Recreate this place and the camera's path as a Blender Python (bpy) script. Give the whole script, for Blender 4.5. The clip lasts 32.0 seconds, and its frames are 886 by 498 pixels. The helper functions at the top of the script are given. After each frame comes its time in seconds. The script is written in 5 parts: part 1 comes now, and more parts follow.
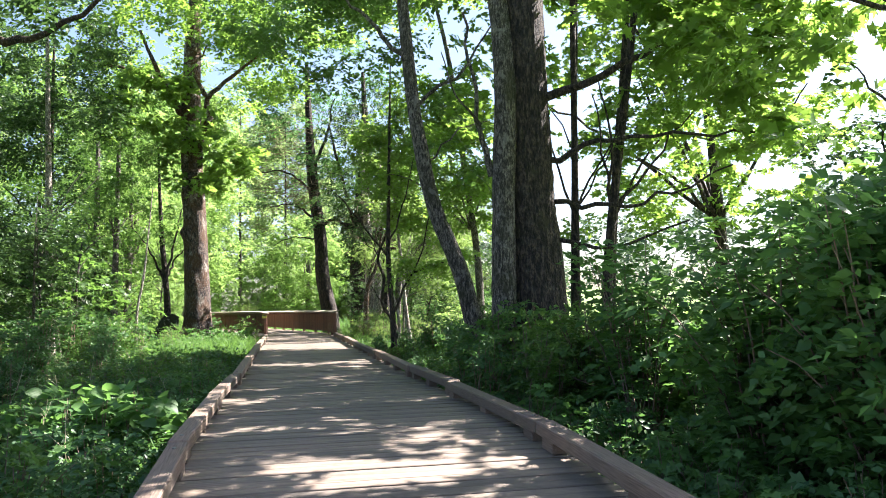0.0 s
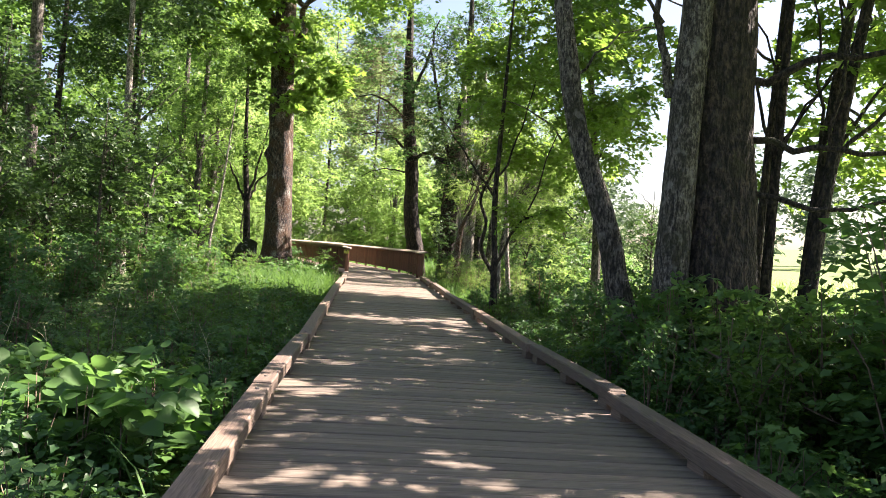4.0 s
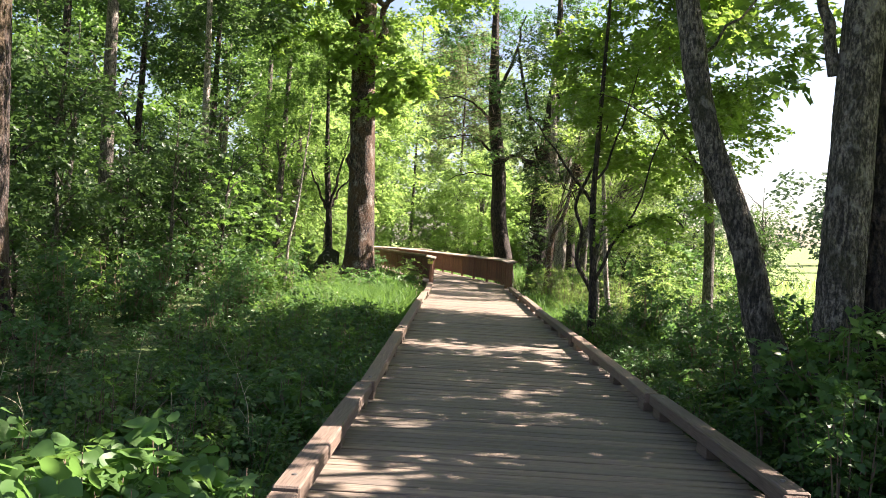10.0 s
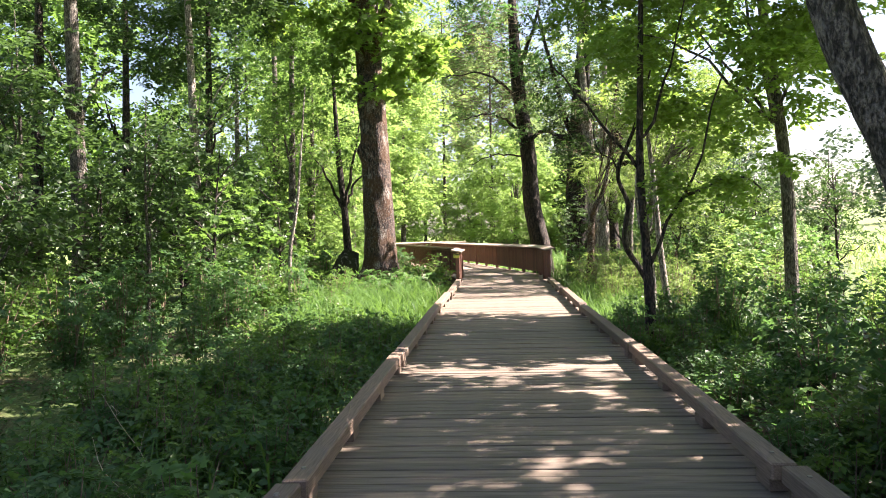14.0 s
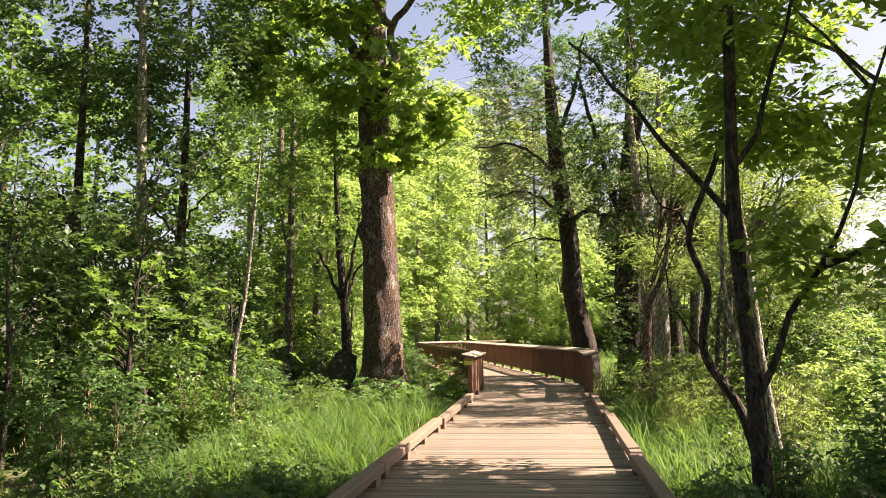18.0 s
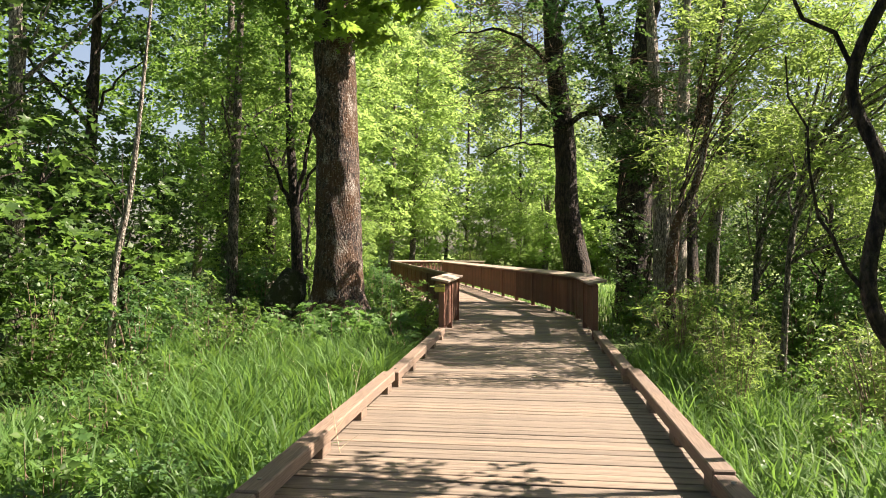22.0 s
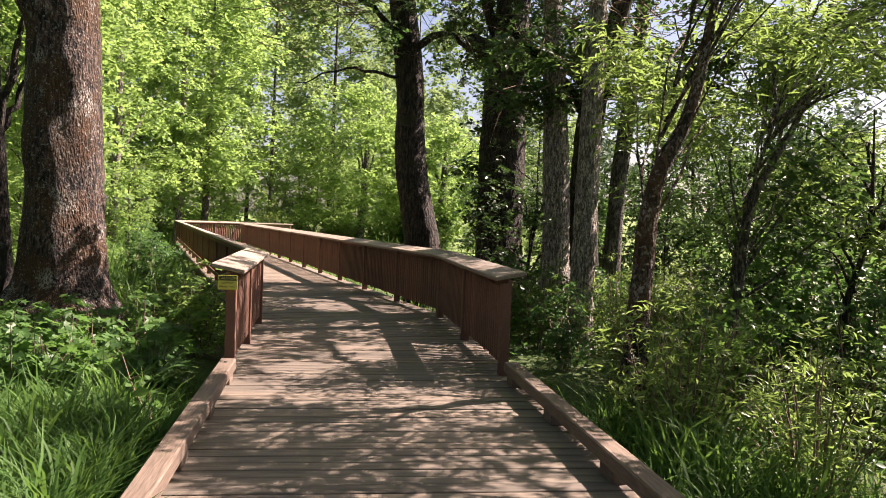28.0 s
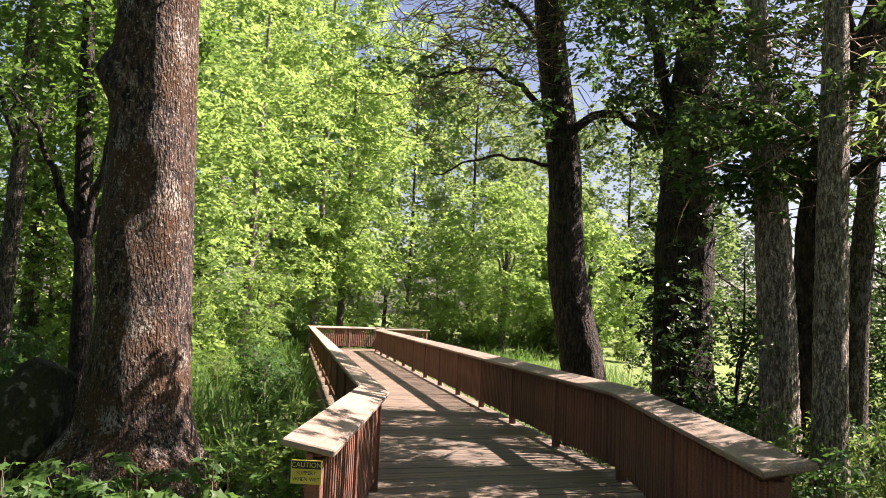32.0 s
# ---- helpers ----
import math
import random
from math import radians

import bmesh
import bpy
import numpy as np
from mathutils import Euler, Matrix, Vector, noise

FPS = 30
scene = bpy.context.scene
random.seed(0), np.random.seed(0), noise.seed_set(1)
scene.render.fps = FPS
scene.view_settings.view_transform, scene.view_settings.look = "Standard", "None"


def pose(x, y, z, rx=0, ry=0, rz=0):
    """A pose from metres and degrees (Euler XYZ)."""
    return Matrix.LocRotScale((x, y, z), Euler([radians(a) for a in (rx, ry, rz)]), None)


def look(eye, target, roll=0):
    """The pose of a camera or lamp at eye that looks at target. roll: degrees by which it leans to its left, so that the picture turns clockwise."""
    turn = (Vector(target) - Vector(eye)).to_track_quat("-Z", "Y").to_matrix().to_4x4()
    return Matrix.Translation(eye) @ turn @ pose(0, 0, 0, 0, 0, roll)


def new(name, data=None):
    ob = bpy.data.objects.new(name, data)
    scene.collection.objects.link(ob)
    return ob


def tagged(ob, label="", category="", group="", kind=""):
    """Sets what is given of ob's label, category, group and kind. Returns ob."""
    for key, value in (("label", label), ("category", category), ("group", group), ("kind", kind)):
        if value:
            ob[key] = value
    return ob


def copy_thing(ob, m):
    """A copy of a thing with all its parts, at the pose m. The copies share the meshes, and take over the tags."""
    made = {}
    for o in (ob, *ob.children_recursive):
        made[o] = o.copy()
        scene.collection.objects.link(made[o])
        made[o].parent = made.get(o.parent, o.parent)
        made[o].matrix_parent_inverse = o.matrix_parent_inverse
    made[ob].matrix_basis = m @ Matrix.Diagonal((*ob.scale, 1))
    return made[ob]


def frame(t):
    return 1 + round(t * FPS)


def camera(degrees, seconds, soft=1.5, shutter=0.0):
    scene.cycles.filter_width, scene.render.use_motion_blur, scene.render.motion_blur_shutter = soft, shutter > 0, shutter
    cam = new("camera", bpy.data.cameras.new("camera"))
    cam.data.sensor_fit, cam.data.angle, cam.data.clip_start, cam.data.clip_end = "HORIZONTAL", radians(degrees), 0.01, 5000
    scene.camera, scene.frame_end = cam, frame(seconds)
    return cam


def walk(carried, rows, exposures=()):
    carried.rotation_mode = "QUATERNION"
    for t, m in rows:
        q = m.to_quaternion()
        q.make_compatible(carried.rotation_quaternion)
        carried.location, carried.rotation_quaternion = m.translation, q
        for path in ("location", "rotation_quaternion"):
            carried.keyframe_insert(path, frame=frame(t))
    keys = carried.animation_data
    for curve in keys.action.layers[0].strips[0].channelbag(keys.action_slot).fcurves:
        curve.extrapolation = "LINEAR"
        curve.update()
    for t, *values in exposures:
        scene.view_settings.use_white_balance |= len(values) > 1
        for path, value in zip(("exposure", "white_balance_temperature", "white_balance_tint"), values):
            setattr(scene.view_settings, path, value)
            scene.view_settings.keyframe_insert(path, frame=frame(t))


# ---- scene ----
cam = camera(58.2, 32.0, soft=0.9)
PATH = [
    (0, (0.556, -0.836, 1.154), (0.524, 1.159, 1.297), -1.3),
    (0.5, (0.497, -0.535, 1.106), (0.487, 1.462, 1.217), -1.3),
    (1, (0.471, -0.023, 1.186), (0.427, 1.976, 1.234), 1.8),
    (1.5, (0.330, 0.470, 1.261), (0.222, 2.466, 1.317), 1.5),
    (2, (0.254, 0.855, 1.301), (0.081, 2.840, 1.470), 1.6),
    (2.5, (0.129, 1.283, 1.291), (-0.110, 3.265, 1.413), 2.0),
    (3, (-0.009, 1.672, 1.297), (-0.245, 3.658, 1.314), 3.3),
    (3.5, (-0.145, 2.098, 1.289), (-0.383, 4.084, 1.278), 4.5),
    (5.5, (-0.336, 3.047, 1.501), (-0.575, 5.033, 1.527), 0.4),
    (6, (-0.395, 3.405, 1.544), (-0.672, 5.386, 1.541), -0.0),
    (6.5, (-0.429, 3.731, 1.568), (-0.814, 5.693, 1.538), 0.0),
    (7, (-0.527, 4.124, 1.591), (-0.946, 6.078, 1.510), -0.4),
    (7.5, (-0.559, 4.156, 1.662), (-1.028, 6.101, 1.685), 0.3),
    (8, (-0.547, 4.096, 1.573), (-1.039, 6.034, 1.573), 2.7),
    (8.5, (-0.541, 4.127, 1.526), (-0.996, 6.073, 1.442), 4.2),
    (9, (-0.529, 4.120, 1.500), (-0.963, 6.069, 1.384), 4.2),
    (9.5, (-0.511, 4.152, 1.505), (-0.924, 6.106, 1.397), 4.0),
    (10, (-0.511, 4.195, 1.528), (-0.964, 6.143, 1.516), 3.3),
    (10.5, (-0.501, 4.279, 1.490), (-1.017, 6.212, 1.453), 1.7),
    (11, (-0.514, 4.387, 1.443), (-1.105, 6.289, 1.266), -0.7),
    (11.5, (-0.640, 4.750, 1.453), (-1.298, 6.612, 1.141), -5.4),
    (12, (-0.592, 5.202, 1.515), (-1.182, 7.112, 1.435), -2.9),
    (12.5, (-0.621, 5.682, 1.457), (-1.128, 7.615, 1.399), -3.1),
    (13, (-0.702, 6.218, 1.467), (-1.120, 8.172, 1.393), -5.5),
    (13.5, (-0.750, 6.748, 1.503), (-1.216, 8.692, 1.486), -4.0),
    (14, (-0.791, 7.357, 1.534), (-1.344, 9.279, 1.500), -1.5),
    (14.5, (-0.846, 7.886, 1.573), (-1.736, 9.676, 1.552), -0.7),
    (16.5, (-1.127, 11.269, 1.615), (-2.354, 12.846, 1.721), 0.5),
    (17, (-1.163, 11.96, 1.593), (-2.129, 13.707, 1.717), -2.6),
    (17.5, (-1.256, 12.553, 1.542), (-1.968, 14.418, 1.665), -0.4),
    (18, (-1.336, 13.013, 1.542), (-2.005, 14.886, 1.756), -1.0),
    (18.5, (-1.509, 13.53, 1.518), (-2.26, 15.374, 1.712), -3.3),
    (19, (-1.708, 14.043, 1.578), (-2.447, 15.897, 1.707), -5.0),
    (19.5, (-1.787, 14.572, 1.558), (-2.386, 16.48, 1.61), -5.6),
    (20, (-1.892, 15.122, 1.546), (-2.332, 17.072, 1.524), -5.2),
    (20.5, (-1.959, 15.569, 1.528), (-2.344, 17.531, 1.498), -3.6),
    (21, (-2.122, 16.108, 1.504), (-2.527, 18.066, 1.468), -0.0),
    (21.5, (-2.373, 16.591, 1.506), (-2.886, 18.524, 1.481), 1.2),
    (22, (-2.532, 17.093, 1.529), (-3.159, 18.993, 1.54), 0.6),
    (22.5, (-2.768, 17.555, 1.561), (-3.37, 19.462, 1.62), 0.9),
    (23, (-2.959, 17.906, 1.551), (-3.58, 19.804, 1.666), 0.6),
    (23.5, (-3.176, 18.369, 1.545), (-3.728, 20.288, 1.66), -0.3),
    (24, (-3.425, 18.83, 1.562), (-3.852, 20.782, 1.656), -1.0),
    (24.5, (-3.644, 19.39, 1.552), (-4.065, 21.344, 1.586), -1.1),
    (26.5, (-4.339, 21.687, 1.618), (-4.81, 23.631, 1.58), -0.0),
    (27, (-4.39, 22.288, 1.656), (-4.798, 24.246, 1.653), 0.2),
    (27.5, (-4.442, 22.805, 1.625), (-4.707, 24.788, 1.634), 2.1),
    (28, (-4.491, 23.29, 1.59), (-4.635, 25.283, 1.518), 2.2),
    (28.5, (-4.632, 23.842, 1.608), (-4.785, 25.834, 1.527), 1.0),
    (29, (-4.75, 24.369, 1.574), (-4.85, 26.364, 1.486), 2.2),
    (29.5, (-4.824, 24.92, 1.55), (-4.919, 26.917, 1.489), 5.7),
    (30, (-4.914, 25.464, 1.557), (-5.006, 27.461, 1.492), 5.7),
    (30.5, (-4.955, 26.071, 1.674), (-4.998, 28.07, 1.641), 1.4),
    (31, (-5.016, 26.328, 1.765), (-5.179, 28.319, 1.86), -0.5),
    (31.5, (-5.151, 26.382, 1.869), (-5.483, 28.349, 2.012), 2.3),
    (32, (-5.22, 26.411, 1.865), (-5.712, 28.343, 2.03), 2.4),
]
EXPOSURES = [(0, 2.65, 6150, 16), (2, 2.5, 6250, 20), (6, 2.45, 7000, 21), (9, 2.45, 6700, 20), (11, 2.5, 7000, 22), (12, 2.75, 6050, 15), (14, 2.65, 6700, 23), (17, 2.6, 9000, 33), (18, 2.2, 8000, 26), (19, 2.05, 7900, 25), (21, 2.0, 7300, 17), (24, 2.0, 7500, 23), (27, 1.75, 7250, 27), (30, 1.88, 6700, 30), (32, 1.78, 6950, 27)]
walk(cam, [(t, look(eye, target, roll)) for t, eye, target, roll in PATH], EXPOSURES)

# ---- light ----
SUN_DIR = Vector((0.60, 0.34, 0.72)).normalized()
world = bpy.data.worlds.new("sky")
scene.world = world
world.use_nodes = True
wn = world.node_tree
sky = wn.nodes.new("ShaderNodeTexSky")
sky.sky_type, sky.sun_disc = "NISHITA", False
sky.sun_elevation = math.asin(SUN_DIR.z)
sky.sun_rotation = math.atan2(SUN_DIR.x, SUN_DIR.y)
sky.air_density, sky.dust_density, sky.ozone_density = 1.0, 2.0, 1.0
wn.links.new(sky.outputs[0], wn.nodes["Background"].inputs[0])
wn.nodes["Background"].inputs[1].default_value = 0.05
sun = new("sun", bpy.data.lights.new("sun", "SUN"))
sun.data.energy, sun.data.angle, sun.data.color = 5.0, radians(0.4), (1.0, 0.93, 0.83)
sun.matrix_world = look(SUN_DIR * 60, (0, 0, 0))

# ---- materials ----
def nodes_of(name):
    m = bpy.data.materials.new(name)
    m.use_nodes = True
    nt = m.node_tree
    return m, nt, nt.nodes["Principled BSDF"]


def ramp(nt, source, stops):
    r = nt.nodes.new("ShaderNodeValToRGB")
    while len(r.color_ramp.elements) < len(stops):
        r.color_ramp.elements.new(0.5)
    for e, (p, c) in zip(r.color_ramp.elements, stops):
        e.position, e.color = p, (*c, 1)
    nt.links.new(source, r.inputs[0])
    return r.outputs[0]


def noise_tex(nt, scale, detail=4.0, stretch=(1, 1, 1), coords="Object"):
    tc, mp, n = nt.nodes.new("ShaderNodeTexCoord"), nt.nodes.new("ShaderNodeMapping"), nt.nodes.new("ShaderNodeTexNoise")
    mp.inputs["Scale"].default_value = stretch
    n.inputs["Scale"].default_value, n.inputs["Detail"].default_value = scale, detail
    nt.links.new(tc.outputs[coords], mp.inputs[0])
    nt.links.new(mp.outputs[0], n.inputs["Vector"])
    return n.outputs["Fac"]


def mix(nt, fac, a, b, kind="MIX"):
    m = nt.nodes.new("ShaderNodeMix")
    m.data_type, m.blend_type = "RGBA", kind
    for sock, v in ((m.inputs[0], fac), (m.inputs[6], a), (m.inputs[7], b)):
        if isinstance(v, bpy.types.NodeSocket):
            nt.links.new(v, sock)
        else:
            sock.default_value = v if isinstance(v, float) else (*v, 1)
    return m.outputs[2]


def bump(nt, bsdf, height, strength, distance):
    b = nt.nodes.new("ShaderNodeBump")
    b.inputs["Strength"].default_value, b.inputs["Distance"].default_value = strength, distance
    nt.links.new(height, b.inputs["Height"])
    nt.links.new(b.outputs[0], bsdf.inputs["Normal"])


def wood(name, dark, light, stain, rough=0.75):
    """Weathered boards: grain along local x, a shade of its own for each board, stains across."""
    m, nt, p = nodes_of(name)
    grain = noise_tex(nt, 9.0, 6.0, (0.7, 14, 14))
    col = ramp(nt, grain, [(0.3, dark), (0.7, light)])
    oi = nt.nodes.new("ShaderNodeObjectInfo")
    each = ramp(nt, oi.outputs["Random"], [(0.0, (0.68, 0.68, 0.68)), (0.5, (0.95, 0.95, 0.93)), (1.0, (1.18, 1.12, 1.05))])
    col = mix(nt, 1.0, col, each, "MULTIPLY")
    blot = ramp(nt, noise_tex(nt, 1.3, 5.0), [(0.42, (0, 0, 0)), (0.7, (1, 1, 1))])
    col = mix(nt, blot, col, mix(nt, 0.6, col, stain))
    nt.links.new(col, p.inputs["Base Color"])
    p.inputs["Roughness"].default_value = rough
    bump(nt, p, grain, 0.5, 0.004)
    return m


def bark(name, dark, light, moss=(0.05, 0.06, 0.015), mossy=0.55, scale=1.0, lichened=0.5, fleck=6.0, plates=0.0):
    m, nt, p = nodes_of(name)
    ridges = noise_tex(nt, 11.0 * scale, 5.0, (1.9, 1.9, 0.5))
    fine = noise_tex(nt, 30.0 * scale, 3.0, (1.3, 1.3, 0.6))
    col = ramp(nt, ridges, [(0.42, dark), (0.54, light), (0.68, tuple(min(1, c * 1.55) for c in light))])
    col = mix(nt, 0.55, col, ramp(nt, fine, [(0.42, (0.10, 0.10, 0.10)), (0.56, (1.7, 1.65, 1.6))]), "MULTIPLY")
    patch = ramp(nt, noise_tex(nt, 1.7, 5.0), [(mossy, (0, 0, 0)), (mossy + 0.12, (1, 1, 1))])
    col = mix(nt, patch, col, mix(nt, 0.75, col, moss))
    lichen = ramp(nt, noise_tex(nt, fleck, 3.0), [(0.58, (0, 0, 0)), (0.66, (1, 1, 1))])
    col = mix(nt, lichen, col, mix(nt, lichened, col, (0.36, 0.34, 0.30)))
    if plates:
        pale = ramp(nt, noise_tex(nt, 2.6, 6.0, (1.0, 1.0, 0.6)), [(plates, (0, 0, 0)), (plates + 0.10, (1, 1, 1))])
        crust = ramp(nt, noise_tex(nt, 46.0, 3.0, (1.0, 1.0, 0.5)), [(0.46, (0, 0, 0)), (0.56, (1, 1, 1))])
        both = mix(nt, 1.0, pale, crust, "MULTIPLY")
        col = mix(nt, both, col, (0.40, 0.37, 0.33))
    nt.links.new(col, p.inputs["Base Color"])
    p.inputs["Roughness"].default_value = 0.9
    add = nt.nodes.new("ShaderNodeMath")
    add.operation = "ADD"
    nt.links.new(ridges, add.inputs[0]), nt.links.new(fine, add.inputs[1])
    bump(nt, p, add.outputs[0], 1.0, 0.09)
    return m


def leaf(name, low, high, glow, through_part=0.45, rough=0.38):
    """A thin leaf: reflects, and lets a yellower light through. Each leaf has a shade of its own."""
    m, nt, p = nodes_of(name)
    geo = nt.nodes.new("ShaderNodeNewGeometry")
    col = ramp(nt, geo.outputs["Random Per Island"], [(0.0, low), (0.75, high), (1.0, tuple(c * 1.35 for c in high))])
    col = mix(nt, 0.5, col, ramp(nt, noise_tex(nt, 0.9, 2.0), [(0.3, (0.6, 0.65, 0.6)), (0.7, (1.3, 1.25, 1.2))]), "MULTIPLY")
    nt.links.new(col, p.inputs["Base Color"])
    p.inputs["Roughness"].default_value = rough
    p.inputs["Specular IOR Level"].default_value = 0.32 if rough < 0.5 else 0.2
    tr = nt.nodes.new("ShaderNodeBsdfTranslucent")
    nt.links.new(mix(nt, 0.7, col, glow), tr.inputs["Color"])
    ms = nt.nodes.new("ShaderNodeMixShader")
    ms.inputs[0].default_value = through_part
    nt.links.new(p.outputs[0], ms.inputs[1]), nt.links.new(tr.outputs[0], ms.inputs[2])
    nt.links.new(ms.outputs[0], nt.nodes["Material Output"].inputs["Surface"])
    return m


def plain(name, color, rough=0.6, metal=0.0, wear=0.25, scale=12.0):
    m, nt, p = nodes_of(name)
    n = noise_tex(nt, scale, 5.0)
    col = ramp(nt, n, [(0.3, tuple(c * (1 - wear) for c in color)), (0.7, tuple(min(1, c * (1 + wear)) for c in color))])
    nt.links.new(col, p.inputs["Base Color"])
    p.inputs["Roughness"].default_value, p.inputs["Metallic"].default_value = rough, metal
    bump(nt, p, n, 0.2, 0.003)
    return m


PLANK = wood("weathered_deck_board", (0.074, 0.060, 0.047), (0.295, 0.235, 0.185), (0.066, 0.056, 0.043))
KERBW = wood("weathered_kerb_timber", (0.10, 0.067, 0.048), (0.265, 0.19, 0.142), (0.13, 0.105, 0.085))
RAILW = wood("stained_fence_board", (0.09, 0.039, 0.026), (0.265, 0.120, 0.076), (0.09, 0.052, 0.04))
CAPW = wood("bleached_rail_cap", (0.19, 0.14, 0.108), (0.46, 0.37, 0.30), (0.33, 0.29, 0.25))
UNDER = wood("dark_joist", (0.05, 0.04, 0.03), (0.10, 0.08, 0.06), (0.04, 0.035, 0.03))
B_MAPLE = bark("maple_bark", (0.009, 0.006, 0.0045), (0.090, 0.058, 0.045), (0.090, 0.042, 0.015), 0.45, 1.0, 0.6, 24.0, 0.55)
# moss on the old maple, and the shade it stands in darkened into the colour
B_OLD_SHADED = bark("mossy_shade_dark_bark", (0.008, 0.005, 0.004), (0.052, 0.033, 0.024), (0.060, 0.036, 0.010), 0.46, 1.0, 0.25, 20.0)
B_LOG = bark("rotting_bark", (0.010, 0.008, 0.006), (0.03, 0.024, 0.018), (0.035, 0.045, 0.012), 0.45)
B_DARK = bark("dark_furrowed_bark", (0.011, 0.008, 0.0065), (0.050, 0.037, 0.029), (0.05, 0.05, 0.02), 0.60, 1.0, 0.06)
B_GREY = bark("grey_alder_bark", (0.05, 0.043, 0.035), (0.165, 0.148, 0.124), (0.045, 0.045, 0.02), 0.52, 1.6)
B_PALE = bark("pale_bark", (0.13, 0.11, 0.09), (0.34, 0.31, 0.265), (0.09, 0.085, 0.05), 0.60, 1.4)
L_MAPLE = leaf("maple_leaf", (0.06, 0.12, 0.022), (0.11, 0.20, 0.038), (0.34, 0.54, 0.08), 0.5)
L_ALDER = leaf("alder_leaf", (0.035, 0.08, 0.02), (0.08, 0.15, 0.038), (0.22, 0.40, 0.07), 0.45)
L_DEEP = leaf("shrub_leaf", (0.032, 0.084, 0.030), (0.064, 0.138, 0.047), (0.14, 0.30, 0.065), 0.4, 0.42)
# leaf colour darkened to stand in for the shade under taller trees
L_SHADE = leaf("shade_darkened_leaf", (0.022, 0.054, 0.017), (0.046, 0.09, 0.028), (0.11, 0.21, 0.045), 0.38, 0.45)
# colour raised to stand in for sun falling on and through the leaves
L_LIGHT = leaf("sunlit_willow_leaf", (0.085, 0.155, 0.042), (0.155, 0.26, 0.078), (0.40, 0.58, 0.15), 0.53, 0.5)
L_OLIVE = leaf("olive_willow_leaf", (0.065, 0.115, 0.036), (0.145, 0.21, 0.068), (0.34, 0.50, 0.11), 0.48)
L_GRASS = leaf("grass_blade", (0.035, 0.092, 0.022), (0.08, 0.17, 0.04), (0.20, 0.37, 0.065), 0.4, 0.55)
L_STRAW = leaf("meadow_grass", (0.12, 0.20, 0.045), (0.20, 0.29, 0.07), (0.4, 0.5, 0.13), 0.3)
L_IVY = leaf("ivy_leaf", (0.015, 0.04, 0.012), (0.035, 0.075, 0.02), (0.08, 0.15, 0.03), 0.25, 0.35)
L_BRAMBLE = leaf("bramble_leaf", (0.05, 0.115, 0.035), (0.09, 0.18, 0.052), (0.20, 0.40, 0.08), 0.42, 0.45)
# distance haze painted into the colour: paler leaves here
L_HAZE = leaf("haze_paled_leaf", (0.10, 0.155, 0.068), (0.16, 0.23, 0.10), (0.32, 0.44, 0.15), 0.45, 0.65)
# and a blue-grey haze tint in these farthest ones
L_FAR = leaf("haze_tinted_foliage", (0.06, 0.10, 0.062), (0.095, 0.14, 0.088), (0.13, 0.19, 0.10), 0.25, 0.7)
TWIG = plain("dead_twig", (0.16, 0.115, 0.08), 0.9, wear=0.4)


def ground_material():
    m, nt, p = nodes_of("forest_floor")
    soil = ramp(nt, noise_tex(nt, 5.0, 6.0), [(0.35, (0.035, 0.025, 0.015)), (0.55, (0.085, 0.06, 0.035)), (0.72, (0.15, 0.11, 0.06))])
    green = ramp(nt, noise_tex(nt, 22.0, 4.0), [(0.3, (0.03, 0.055, 0.012)), (0.7, (0.09, 0.14, 0.03))])
    col = mix(nt, ramp(nt, noise_tex(nt, 0.35, 4.0), [(0.32, (0, 0, 0)), (0.5, (1, 1, 1))]), soil, green)
    tc, sep = nt.nodes.new("ShaderNodeTexCoord"), nt.nodes.new("ShaderNodeSeparateXYZ")
    nt.links.new(tc.outputs["Object"], sep.inputs[0])
    mr = nt.nodes.new("ShaderNodeMapRange")
    mr.inputs["From Min"].default_value, mr.inputs["From Max"].default_value = 9.0, 16.0
    nt.links.new(sep.outputs["X"], mr.inputs["Value"])
    ends = []
    for axis, lo, hi in (("Y", 50.0, 60.0), ("X", -17.0, -24.0)):
        other = nt.nodes.new("ShaderNodeMapRange")
        other.inputs["From Min"].default_value, other.inputs["From Max"].default_value = lo, hi
        nt.links.new(sep.outputs[axis], other.inputs["Value"])
        ends.append(other.outputs[0])
    most = mr.outputs[0]
    for e in ends:
        top = nt.nodes.new("ShaderNodeMath")
        top.operation = "MAXIMUM"
        nt.links.new(most, top.inputs[0]), nt.links.new(e, top.inputs[1])
        most = top.outputs[0]
    field = ramp(nt, noise_tex(nt, 1.2, 5.0), [(0.3, (0.09, 0.15, 0.03)), (0.7, (0.17, 0.235, 0.055))])
    nt.links.new(mix(nt, most, col, field), p.inputs["Base Color"])
    p.inputs["Roughness"].default_value = 0.95
    bump(nt, p, noise_tex(nt, 14.0, 6.0), 0.8, 0.05)
    return m


GROUND = ground_material()
SIGN_Y = plain("yellow_sign_paint", (0.62, 0.55, 0.09), 0.45, wear=0.12)
SIGN_K = plain("black_sign_paint", (0.02, 0.02, 0.02), 0.5, wear=0.2)
STEEL = plain("bolt_steel", (0.22, 0.2, 0.18), 0.5, 0.8)
CUT = plain("cut_wood_end", (0.45, 0.27, 0.14), 0.8, wear=0.25, scale=20)

# ---- mesh helpers ----
rng = np.random.default_rng(7)


